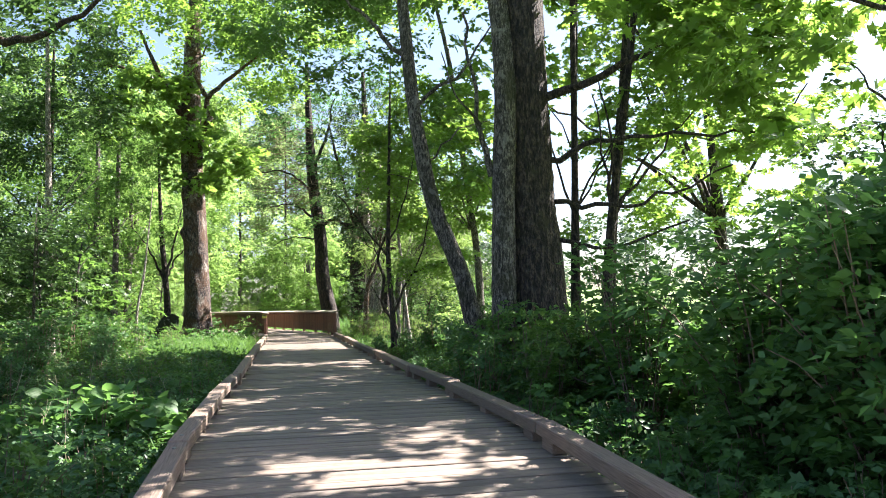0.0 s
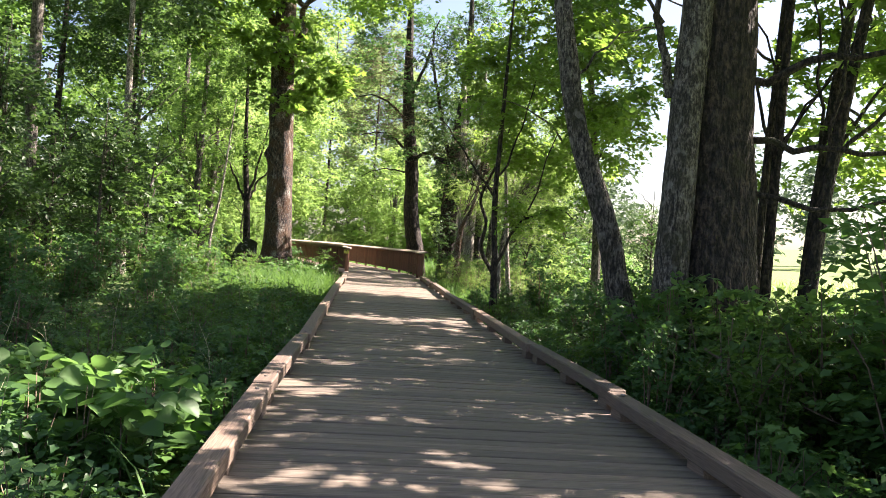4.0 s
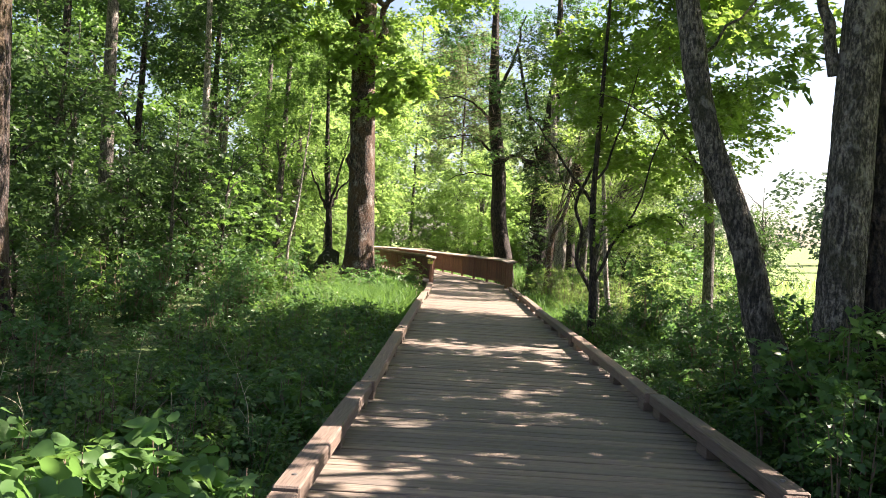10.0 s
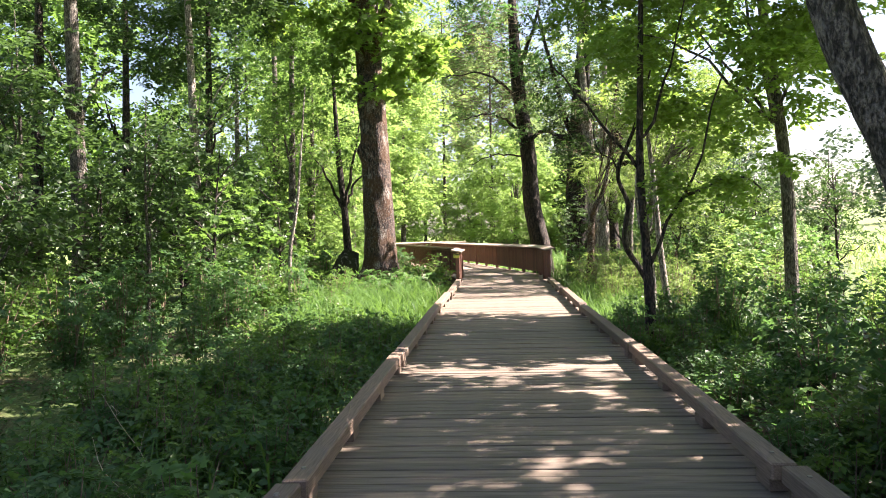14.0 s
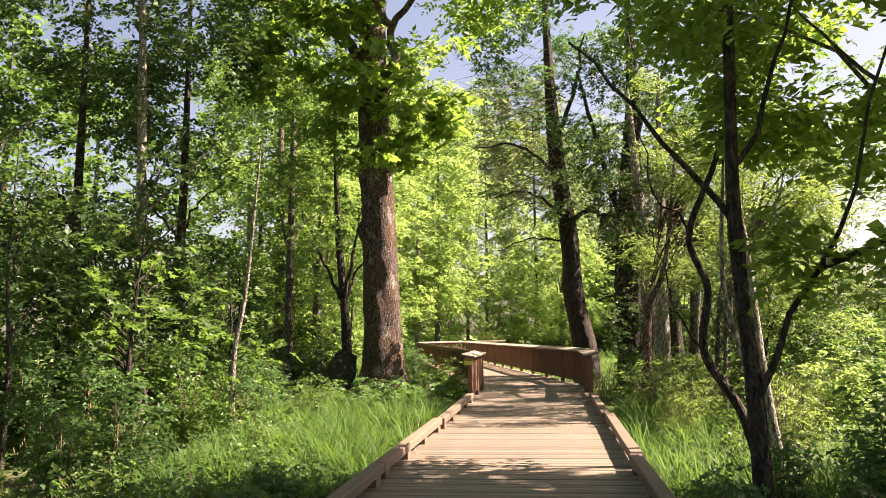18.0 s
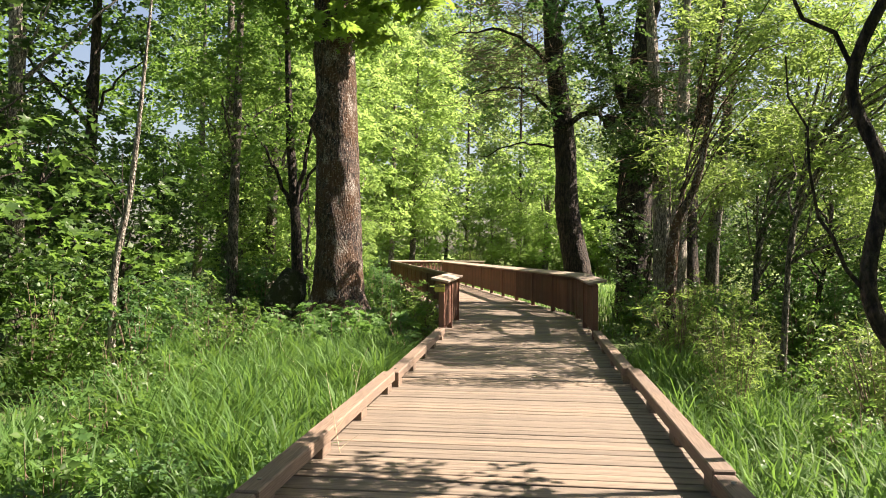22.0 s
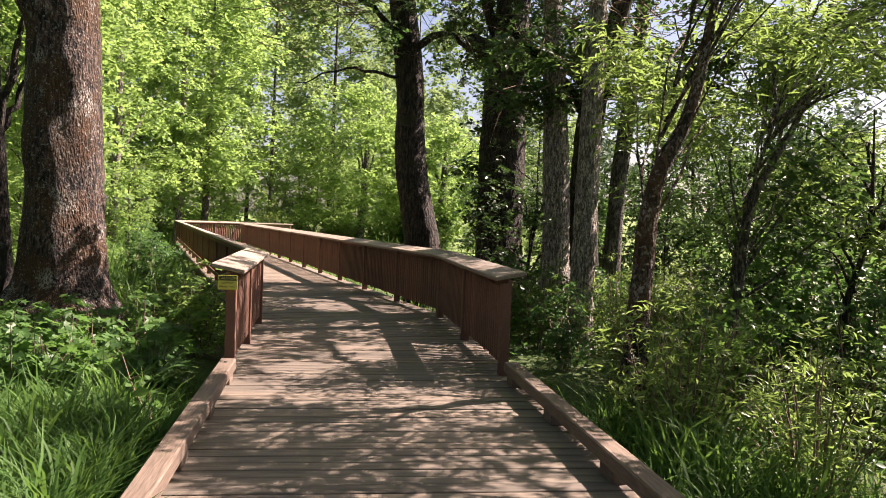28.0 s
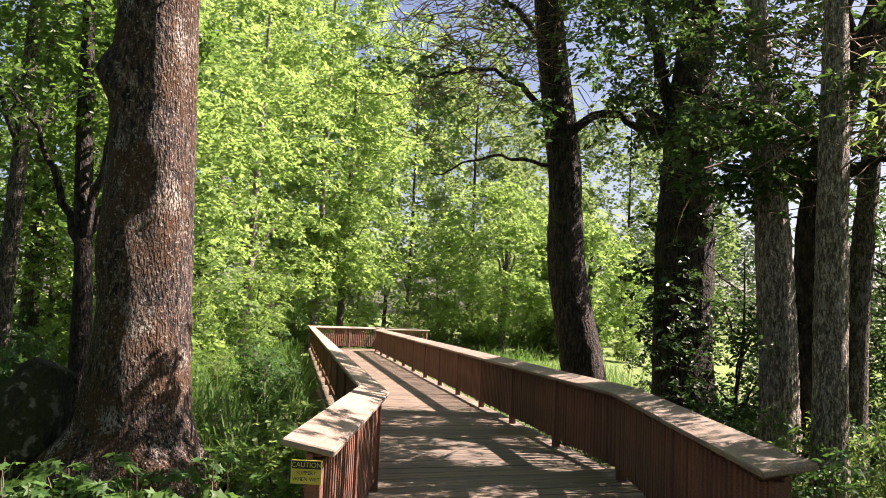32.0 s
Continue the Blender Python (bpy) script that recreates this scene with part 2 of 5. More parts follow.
def mesh_np(name, verts, faces, mat, smooth=False):
    """A mesh from an array of corners and an array of faces that all have the same number of corners (or a list of such arrays)."""
    me = bpy.data.meshes.new(name)
    groups = faces if isinstance(faces, list) else [faces]
    verts = np.asarray(verts, np.float32)
    me.vertices.add(len(verts))
    me.vertices.foreach_set("co", verts.ravel())
    loops = np.concatenate([np.asarray(g, np.int32).ravel() for g in groups])
    sizes = np.concatenate([np.full(len(g), np.asarray(g).shape[1], np.int32) for g in groups])
    me.loops.add(len(loops))
    me.loops.foreach_set("vertex_index", loops)
    me.polygons.add(len(sizes))
    me.polygons.foreach_set("loop_start", np.concatenate([[0], np.cumsum(sizes)[:-1]]).astype(np.int32))
    me.update(calc_edges=True)
    if smooth:
        me.polygons.foreach_set("use_smooth", np.ones(len(sizes), bool))
    me.materials.append(mat)
    return me


def part_me(name, me, parent, label="", m=None):
    ob = new(name, me)
    ob.parent = parent
    if m is not None:
        ob.matrix_basis = m
    if label:
        ob["label"] = label
    return ob


def empty(name, m=None, **tags):
    ob = new(name)
    ob.empty_display_size = 0.2
    if m is not None:
        ob.matrix_basis = m
    return tagged(ob, **tags)


def box_me(name, lx, ly, lz, mat, bevel=0.006):
    """A bevelled board, centred on its own origin."""
    bm = bmesh.new()
    bmesh.ops.create_cube(bm, size=1.0, matrix=Matrix.Diagonal((lx, ly, lz, 1)))
    if bevel:
        bmesh.ops.bevel(bm, geom=bm.edges[:], offset=bevel, segments=1, affect="EDGES")
    me = bpy.data.meshes.new(name)
    bm.to_mesh(me)
    bm.free()
    me.materials.append(mat)
    return me


def smooth_path(points, n):
    """n places along a soft curve through the points."""
    p = np.asarray(points, float)
    k = len(p)
    if k == 2:
        return p[0] + (p[1] - p[0]) * np.linspace(0, 1, n)[:, None]
    q = np.vstack([2 * p[0] - p[1], p, 2 * p[-1] - p[-2]])
    out = []
    for u in np.linspace(0, k - 1, n):
        i = min(int(u), k - 2)
        f = u - i
        a, b, c, d = q[i:i + 4]
        out.append(0.5 * (2 * b + (c - a) * f + (2 * a - 5 * b + 4 * c - d) * f * f + (3 * b - a - 3 * c + d) * f ** 3))
    return np.array(out)


def tube(points, radii, sides=8, lumps=0.0, seed=0):
    """Corners and four-sided faces of a round, tapering limb along the points."""
    p = np.asarray(points, float)
    n = len(p)
    r = np.interp(np.linspace(0, 1, n), np.linspace(0, 1, len(radii)), radii)
    t = np.gradient(p, axis=0)
    t /= np.linalg.norm(t, axis=1)[:, None] + 1e-9
    ref = np.where(np.abs(t[:, 2:3]) > 0.9, np.array([[1.0, 0, 0]]), np.array([[0, 0, 1.0]]))
    if np.abs(t[:, 2]).max() > 0.9 and np.abs(t[:, 2]).min() < 0.9:
        ref = np.repeat(np.array([[0.8, 0.6, 0.05]]), n, 0)
    u = np.cross(t, ref)
    u /= np.linalg.norm(u, axis=1)[:, None] + 1e-9
    v = np.cross(t, u)
    a = np.linspace(0, 2 * np.pi, sides, endpoint=False)
    rr = np.repeat(r[:, None], sides, 1)
    if lumps:
        g = np.random.default_rng(seed)
        ph, kk = g.uniform(0, 6.28, 6), g.integers(2, 9, 6)
        hh = np.arange(n)[:, None] * 0.35
        for j in range(6):
            rr = rr * (1 + lumps * 0.35 * np.sin(kk[j] * a[None, :] + ph[j] + hh * (0.15 + 0.25 * j)) / (1 + 0.3 * j))
        rr = rr * (1 + lumps * g.normal(0, 0.22, rr.shape))
    V = p[:, None, :] + rr[..., None] * (np.cos(a)[None, :, None] * u[:, None, :] + np.sin(a)[None, :, None] * v[:, None, :])
    i, j = np.meshgrid(np.arange(n - 1), np.arange(sides), indexing="ij")
    j2 = (j + 1) % sides
    F = np.stack([i * sides + j, i * sides + j2, (i + 1) * sides + j2, (i + 1) * sides + j], -1).reshape(-1, 4)
    return V.reshape(-1, 3), F


def join_vf(pieces):
    V, F, at = [], [], 0
    for v, f in pieces:
        V.append(v), F.append(f + at)
        at += len(v)
    return np.vstack(V), np.vstack(F)


# leaf outlines in a plane: x across, y from the stalk to the tip, z the fold
OVAL = (np.array([(0, 0, 0), (0.32, 0.42, 0.10), (0, 1, -0.05), (-0.32, 0.42, 0.10)]), np.array([(0, 1, 2), (0, 2, 3)]))
LANCE = (np.array([(0, 0, 0), (0.13, 0.45, 0.05), (0, 1, -0.12), (-0.13, 0.45, 0.05)]), np.array([(0, 1, 2), (0, 2, 3)]))
LOBED = (np.array([(0, 0, 0), (0.42, 0.02, 0.05), (0.30, 0.30, 0.04), (0.62, 0.62, 0.0), (0.20, 0.62, 0.05), (0, 1.08, -0.08),
                   (-0.20, 0.62, 0.05), (-0.62, 0.62, 0.0), (-0.30, 0.30, 0.04), (-0.42, 0.02, 0.05), (0, 0.35, -0.02)]),
         np.array([(10, 0, 1), (10, 1, 2), (10, 2, 3), (10, 3, 4), (10, 4, 5), (10, 5, 6), (10, 6, 7), (10, 7, 8), (10, 8, 9), (10, 9, 0)]))
BROAD = (np.array([(0, 0, 0), (0.30, 0.08, 0.04), (0.42, 0.32, 0.06), (0.38, 0.58, 0.05), (0.20, 0.84, 0.01), (0, 1.05, -0.08), (-0.20, 0.84, 0.01), (-0.38, 0.58, 0.05), (-0.42, 0.32, 0.06), (-0.30, 0.08, 0.04), (0, 0.45, -0.03)]),
         np.array([(10, 0, 1), (10, 1, 2), (10, 2, 3), (10, 3, 4), (10, 4, 5), (10, 5, 6), (10, 6, 7), (10, 7, 8), (10, 8, 9), (10, 9, 0)]))
BLADE = (np.array([(-0.012, 0, 0), (0.012, 0, 0), (0.012, 0.42, -0.02), (-0.012, 0.42, -0.02), (0.009, 0.75, -0.14), (-0.009, 0.75, -0.14), (0, 0.98, -0.42)]),
         np.array([(0, 1, 2), (0, 2, 3), (3, 2, 4), (3, 4, 5), (5, 4, 6)]))


def leaves(at, size, shape, g, flat=0.6, droop=0.3, upright=False):
    """Corners and faces of one leaf at each place. flat: how level they lie; droop: how far the tips hang."""
    T, F = shape
    n = len(at)
    az = g.uniform(0, 2 * np.pi, n)
    if upright:
        y = np.stack([np.cos(az) * 0.3, np.sin(az) * 0.3, np.ones(n)], 1) + g.normal(0, 0.2, (n, 3))
        nz = np.stack([np.cos(az), np.sin(az), np.full(n, 0.2)], 1) * -1
    else:
        y = np.stack([np.cos(az), np.sin(az), -droop + g.normal(0, 0.35, n)], 1)
        nz = np.stack([g.normal(0, 1, n), g.normal(0, 1, n), np.full(n, flat * 3.0)], 1)
    y /= np.linalg.norm(y, axis=1)[:, None]
    x = np.cross(y, nz)
    x /= np.linalg.norm(x, axis=1)[:, None] + 1e-9
    z = np.cross(x, y)
    s = np.broadcast_to(np.asarray(size, float), (n,)) * g.uniform(0.65, 1.25, n)
    V = at[:, None, :] + s[:, None, None] * (T[None, :, 0:1] * x[:, None, :] + T[None, :, 1:2] * y[:, None, :] + T[None, :, 2:3] * z[:, None, :])
    idx = F[None] + (np.arange(n) * len(T))[:, None, None]
    return V.reshape(-1, 3), idx.reshape(-1, F.shape[1])


def clumps(centres, radii, count, g, squash=0.55):
    """Places scattered in uneven clumps round the centres, denser towards the rim."""
    c, r = np.asarray(centres, float), np.asarray(radii, float)
    w = r ** 2 / (r ** 2).sum()
    pick = g.choice(len(c), count, p=w)
    d = g.normal(0, 1, (count, 3))
    d /= np.linalg.norm(d, axis=1)[:, None]
    rad = r[pick] * g.uniform(0.25, 1.05, count) ** 0.6
    return c[pick] + d * rad[:, None] * np.array([1, 1, squash])


# ---- the line of the boardwalk ----
AX, AY = -0.2125, 0.9772
O = (1.035, 0.0)


def P(s, n, z=0.0):
    """A place s metres along the straight boardwalk and n metres to the right of its middle."""
    return Vector((O[0] + AX * s + AY * n, O[1] + AY * s - AX * n, z))


def deck_z(s):
    """Height of the boards: a gentle rise to a crest, then level."""
    return float(np.interp(s, [-2, 0, 2, 4, 6, 8, 10, 12, 14, 18], [-0.172, -0.165, -0.130, -0.034, 0.085, 0.075, 0.036, 0.014, 0.006, 0.0]))


YAW = math.degrees(math.atan2(-AX, AY))


def ground_z(x, y):
    sn = (x - O[0]) * AY - y * AX
    dip = -0.42 - 0.10 * np.exp(-((sn) / 2.2) ** 2)
    rough = 0.05 * np.sin(x * 1.3 + 0.7 * y) * np.cos(0.9 * y - 0.4 * x) + 0.04 * np.sin(2.7 * x) * np.sin(2.3 * y)
    far = np.clip((np.abs(sn) - 30) / 250, 0, 1)
    return dip + rough * np.clip(np.abs(sn) / 2, 0.2, 1) + far ** 1.3 * np.where(sn > 0, 16, 2.0)


def build_ground():
    k = np.linspace(-1, 1, 150)
    gx = -3 + np.sign(k) * (28 * np.abs(k) + 1500 * np.abs(k) ** 7)
    gy = 25 + np.sign(k) * (50 * np.abs(k) + 1500 * np.abs(k) ** 7)
    X, Y = np.meshgrid(gx, gy)
    V = np.stack([X, Y, ground_z(X, Y)], -1).reshape(-1, 3)
    n = len(k)
    i, j = np.meshgrid(np.arange(n - 1), np.arange(n - 1), indexing="ij")
    F = np.stack([i * n + j, i * n + j + 1, (i + 1) * n + j + 1, (i + 1) * n + j], -1).reshape(-1, 4)
    tagged(new("ground", mesh_np("ground", V, F, GROUND, True)), "brown leaf-littered forest floor with patches of green", "ground", kind="structure")


build_ground()

# edges of the walkway where it has rails
LEFT = [(-7.17, 30.95), (-7.98, 34.5), (-20.8, 62.4), (-16.9, 67.6)]
RIGHT = [(-4.36, 31.55), (-5.4, 36.3), (-17.4, 62.4), (-15.6, 64.8)]


def place_board(a, b, z, roll=0.0):
    """The pose of a board whose local x runs from a to b."""
    a, b = Vector((*a, z)), Vector((*b, z))
    ang = math.degrees(math.atan2(b.y - a.y, b.x - a.x))
    mid = (a + b) / 2
    return pose(mid.x, mid.y, mid.z, roll, 0, ang), (b - a).length


def build_deck():
    deck = empty("boardwalk", label="long wooden boardwalk of weathered grey-brown cross planks", category="boardwalk", kind="structure")
    pitch, width = 0.146, 0.131
    me = box_me("plank", 1.0, width, 0.045, PLANK, 0.005)
    rows = []
    s = -4.0
    while s < 32.6:
        rows.append((P(s, -1.46, deck_z(s)), P(s, 1.46, deck_z(s)), math.degrees(math.atan2(deck_z(s + 0.2) - deck_z(s - 0.2), 0.4))))
        s += pitch
    for k in range(3):
        l0, l1, r0, r1 = (Vector((*q, 0)) for q in (LEFT[k], LEFT[k + 1], RIGHT[k], RIGHT[k + 1]))
        if k == 0:
            l0, r0 = P(32.6, -1.46), P(32.6, 1.46)
        n = int(((l1 - l0).length + (r1 - r0).length) / 2 / pitch)
        for i in range(n):
            f = i / n
            a, b = l0.lerp(l1, f), r0.lerp(r1, f)
            e = (b - a).normalized() * 0.12
            rows.append((a - e, b + e, 0.0))
    g = random.Random(4)
    far = []
    for i, (a, b, slope) in enumerate(rows):
        j = g.uniform(-0.02, 0.02)
        m, length = place_board((a.x + j, a.y), (b.x + j, b.y), a.z - 0.0225 + g.uniform(-0.005, 0.003))
        m = m @ Matrix.Diagonal((length, 1, 1, 1))
        if i < 300:
            part_me("plank", me, deck, m=m @ pose(0, g.uniform(-0.005, 0.005), 0, slope + g.uniform(-1.2, 1.2)))
        else:
            far.append(m)
    base = np.array([v.co[:] for v in me.vertices])
    tri = [p.vertices[:] for p in me.polygons]
    quads = [np.array([t for t in tri if len(t) == k]) for k in (3, 4)]
    V, F3, F4 = [], [], []
    for i, m in enumerate(far):
        mm = np.array(m)
        V.append(base @ mm[:3, :3].T + mm[:3, 3])
        F3.append(quads[0] + i * len(base)), F4.append(quads[1] + i * len(base))
    tagged(part_me("distant_planks", mesh_np("distant_planks", np.vstack(V), [np.vstack(F3), np.vstack(F4)], PLANK), deck), kind="stuff")
    for n in (-1.25, -0.42, 0.42, 1.25):
        for a, b in zip([-4, 2, 4, 6, 8, 12], [2, 4, 6, 8, 12, 32.7]):
            rise = math.degrees(math.atan2(deck_z(b) - deck_z(a), b - a))
            part_me("stringer", box_me("stringer", b - a, 0.09, 0.22, UNDER, 0.004), deck, m=pose(*P((a + b) / 2, n, (deck_z(a) + deck_z(b)) / 2 - 0.165), 0, -rise, 90 + YAW))
    for k in range(3):
        for side in (LEFT, RIGHT):
            m, length = place_board(side[k], side[k + 1], -0.158)
            part_me("stringer", box_me("stringer", length, 0.09, 0.22, UNDER, 0.004), deck, m=m)
    pile = box_me("pile", 0.14, 0.14, 0.62, UNDER)
    for i in range(17):
        for n in (-1.25, 1.25):
            part_me("pile", pile, deck, m=pose(*P(-3.3 + 2.2 * i, n, -0.585 + deck_z(-3.3 + 2.2 * i))))


def build_kerbs():
    g = random.Random(9)
    joints = {-1: [-4.6, 1.0, 5.3, 8.4, 11.85, 16.7, 21.75, 26.3, 31.75], 1: [-4.6, 0.2, 5.4, 8.9, 12.1, 17.1, 22.55, 27.05, 31.75]}
    block = box_me("block", 0.24, 0.11, 0.085, KERBW, 0.005)
    for side in (-1, 1):
        for i, (a, b) in enumerate(zip(joints[side], joints[side][1:])):
            n = side * 1.375 + g.uniform(-0.025, 0.025)
            rise = math.degrees(math.atan2(deck_z(b) - deck_z(a), b - a))
            k = empty("kerb_rail", pose(*P((a + b) / 2, n, (deck_z(a) + deck_z(b)) / 2), 0, -rise, 90 + YAW + g.uniform(-0.45, 0.45)), label="low weathered timber kerb rail on short blocks along the boardwalk",
                      category="kerb rail", group="kerb rails along the boardwalk")
            length = b - a - g.uniform(0.03, 0.08)
            part_me("beam", box_me("beam", length, 0.145, 0.105, KERBW, 0.010), k, m=pose(0, 0, 0.14 + g.uniform(-0.008, 0.008), 0, g.uniform(-0.15, 0.15), 0))
            count = max(2, round(length / 1.15))
            for j in range(count):
                u = -length / 2 + 0.22 + (length - 0.44) * j / (count - 1)
                part_me("block", block, k, m=pose(u, 0.0, 0.0425))
            bolt = bpy.data.meshes.new("bolt")
            bm = bmesh.new()
            bmesh.ops.create_cone(bm, cap_ends=True, segments=8, radius1=0.018, radius2=0.015, depth=0.012)
            bm.to_mesh(bolt), bm.free()
            bolt.materials.append(STEEL)
            for j in (0, count - 1):
                u = -length / 2 + 0.22 + (length - 0.44) * j / (count - 1)
                part_me("bolt", bolt, k, m=pose(u, 0.0, 0.196))


def build_rail(line, side, first_label):
    """Railing bays along a line; side is +1 where the deck lies to the left of the line's direction."""
    g = random.Random(21 + side)
    post = box_me("post", 0.10, 0.10, 1.35, RAILW, 0.006)
    picket = box_me("picket", 0.052, 0.036, 0.80, RAILW, 0.003)
    made = 0
    for k in range(len(line) - 1):
        a, b = Vector((*line[k], 0)), Vector((*line[k + 1], 0))
        bays = max(1, round((b - a).length / 2.35))
        if (b - a).length < 5.5:
            bays = 2
        for i in range(bays):
            p, q = a.lerp(b, i / bays), a.lerp(b, (i + 1) / bays)
            m, length = place_board((p.x, p.y), (q.x, q.y), 0.0)
            rail = empty("railing", m, label=first_label if made == 0 else "red-brown boardwalk railing bay with upright pickets and a wide bleached cap",
                         category="railing", group="railing bays along the boardwalk")
            made += 1
            part_me("post", post, rail, m=pose(-length / 2 + (0.05 if i == 0 and k == 0 else 0), 0.045 * side, 0.29))
            if i == bays - 1 and k == len(line) - 2:
                part_me("post", post, rail, m=pose(length / 2 - 0.05, 0.045 * side, 0.29))
            tilt = -11 * side
            part_me("cap", box_me("cap", length + 0.03, 0.335, 0.045, CAPW, 0.009), rail, "wide sun-bleached plank cap", pose(0, 0.01 * side, 1.035, tilt, g.uniform(-0.15, 0.15), 0))
            part_me("top_rail", box_me("top_rail", length, 0.04, 0.09, RAILW, 0.004), rail, m=pose(0, 0.018 * side, 0.955))
            part_me("bottom_rail", box_me("bottom_rail", length, 0.04, 0.09, RAILW, 0.004), rail, m=pose(0, 0.018 * side, 0.17))
            n = int((length - 0.1) / 0.108)
            for j in range(n):
                u = -length / 2 + 0.11 + (length - 0.2) * j / max(1, n - 1)
                part_me("picket", picket, rail, m=pose(u, 0.052 * side, 0.52 + g.uniform(-0.012, 0.012), 0, g.uniform(-0.5, 0.5), 0))


build_deck()
build_kerbs()
build_rail(LEFT, -1, "red-brown railing bay whose end post carries a yellow sign")
build_rail(RIGHT, 1, "red-brown railing bay that starts beside the kerb")

# ---- trees ----
def sprays(centres, radii, count, size, shape, g, squash=0.6, per=9, flat=0.8, droop=0.25):
    """Leaves set left and right along short twigs, the twigs scattered in clumps round the centres."""
    n = max(1, count // per)
    at = clumps(centres, radii, n, g, squash)
    az = g.uniform(0, 2 * np.pi, n)
    d = np.stack([np.cos(az), np.sin(az), -droop + g.normal(0, 0.3, n)], 1)
    d /= np.linalg.norm(d, axis=1)[:, None]
    up = np.stack([g.normal(0, 0.35, n), g.normal(0, 0.35, n), np.full(n, flat)], 1)
    side = np.cross(d, up)
    side /= np.linalg.norm(side, axis=1)[:, None]
    k = np.arange(per)
    along = (k + 0.5) / per * 0.5 * per * size * 0.62
    sgn = np.where(k % 2 == 0, 1.0, -1.0)
    T, F = shape
    N = n * per
    pos = (at[:, None, :] + d[:, None, :] * along[None, :, None] + np.array([0, 0, -1.0]) * (along ** 2 * 0.35)[None, :, None] + g.normal(0, size * 0.12, (n, per, 3))).reshape(N, 3)
    y = (0.62 * d[:, None, :] + 0.78 * sgn[None, :, None] * side[:, None, :] + g.normal(0, 0.22, (n, per, 3))).reshape(N, 3)
    y /= np.linalg.norm(y, axis=1)[:, None]
    nz = np.repeat(np.cross(side, d), per, 0) + g.normal(0, 0.45, (N, 3))
    x = np.cross(y, nz)
    x /= np.linalg.norm(x, axis=1)[:, None] + 1e-9
    z = np.cross(x, y)
    sz = size * g.uniform(0.6, 1.25, N)
    V = pos[:, None, :] + sz[:, None, None] * (T[None, :, 0:1] * x[:, None, :] + T[None, :, 1:2] * y[:, None, :] + T[None, :, 2:3] * z[:, None, :])
    idx = F[None] + (np.arange(N) * len(T))[:, None, None]
    return V.reshape(-1, 3), idx.reshape(-1, F.shape[1])


def tree(name, path, radii, mat, label, limbs=(), crown=None, sides=14, lumps=0.12, flare=0.0, seed=1, rings=0, knots=(), twigs=()):
    """A tree: path and radii of its trunk; limbs as (points, first radius, last radius); crown as (clump centres, radii, count, leaf size, shape, material, flat, squash);
    knots as (height, angle, swelling, size); twigs as (centre, size, count) of bare dead twig tangles."""
    g = np.random.default_rng(seed)
    base = np.array(path[0], float)
    pts = smooth_path(np.array(path, float), rings or 46) - base
    r = np.interp(np.linspace(0, 1, len(pts)), np.linspace(0, 1, len(radii)), radii)
    if flare:
        r = r * (1 + flare * np.exp(-(pts[:, 2] - pts[0, 2]) / 0.55))
    root = empty(name, Matrix.Translation(base), label=label, category="tree")
    V, F = tube(pts, r, sides, lumps, seed)
    for h, a, swell, size in knots:
        i = np.abs(pts[:, 2] - h).argmin()
        k = pts[i] + np.array([np.cos(a), np.sin(a), 0]) * r[i]
        off = V - pts[i]
        off[:, 2] = 0
        off /= np.linalg.norm(off, axis=1)[:, None] + 1e-9
        V = V + off * (swell * np.exp(-((V - k) ** 2).sum(1) / (2 * size * size)))[:, None]
    stem = part_me("trunk", mesh_np("trunk", V, F, mat, True), root)
    for lp, ra, rb in limbs:
        thin = ra < 0.05
        q = smooth_path(np.array(lp, float) - base, 8 if thin else 14)
        q[1:-1] += g.normal(0, 0.035, (len(q) - 2, 3))
        V, F = tube(q, [ra, (ra + rb) * 0.45, rb], 4 if thin else 7, 0.08, seed + 5)
        part_me("limb", mesh_np("limb", V, F, mat, True), stem)
    if len(twigs):
        pieces = []
        for c, size, count in twigs:
            for _ in range(count):
                b = np.array(c) - base + g.normal(0, 1, 3) * np.array(size) * 0.55
                a = g.uniform(0, 6.28)
                l = g.uniform(0.5, 1.3)
                t = b + np.array([np.cos(a) * l, np.sin(a) * l, g.normal(-0.1, 0.35) * l])
                pieces.append(tube(smooth_path([b, (b + t) / 2 + g.normal(0, 0.1, 3), t], 5), [0.014, 0.008, 0.004], 3))
        V, F = join_vf(pieces)
        tagged(part_me("dead_twig_tangle", mesh_np("dead_twig_tangle", V, F, TWIG), root, "tangle of bare dead twigs"), kind="stuff")
    for c, cr, count, size, shape, lm, flat, squash in ([crown] if isinstance(crown, tuple) else crown or []):
        c, cr = let_sun(np.array(c, float), np.array(cr, float), SUNNY_MID, 0.55)
        V, F = sprays(np.array(c, float) - base, cr, count, size, shape, g, squash)
        part_me("crown", mesh_np("crown", V, F, lm), root)
    return root


def spread(centre, size, count, g, rmin=0.5, rmax=1.2):
    """Clump centres and radii scattered through an uneven ellipsoid."""
    d = g.normal(0, 1, (count, 3))
    d /= np.linalg.norm(d, axis=1)[:, None]
    c = np.array(centre) + d * np.array(size) * g.uniform(0.35, 1.0, (count, 1)) ** 0.5
    return c, g.uniform(rmin, rmax, count)


def limb_to(base, tips, ra, rb, g, rise=0.3):
    out = []
    for t in tips:
        b, t = np.array(base, float), np.array(t, float)
        mid = (b + t) / 2 + np.array([0, 0, rise * np.linalg.norm(t - b) * 0.3]) + g.normal(0, 0.12, 3)
        out.append(([b, mid, t], ra, rb))
    return out


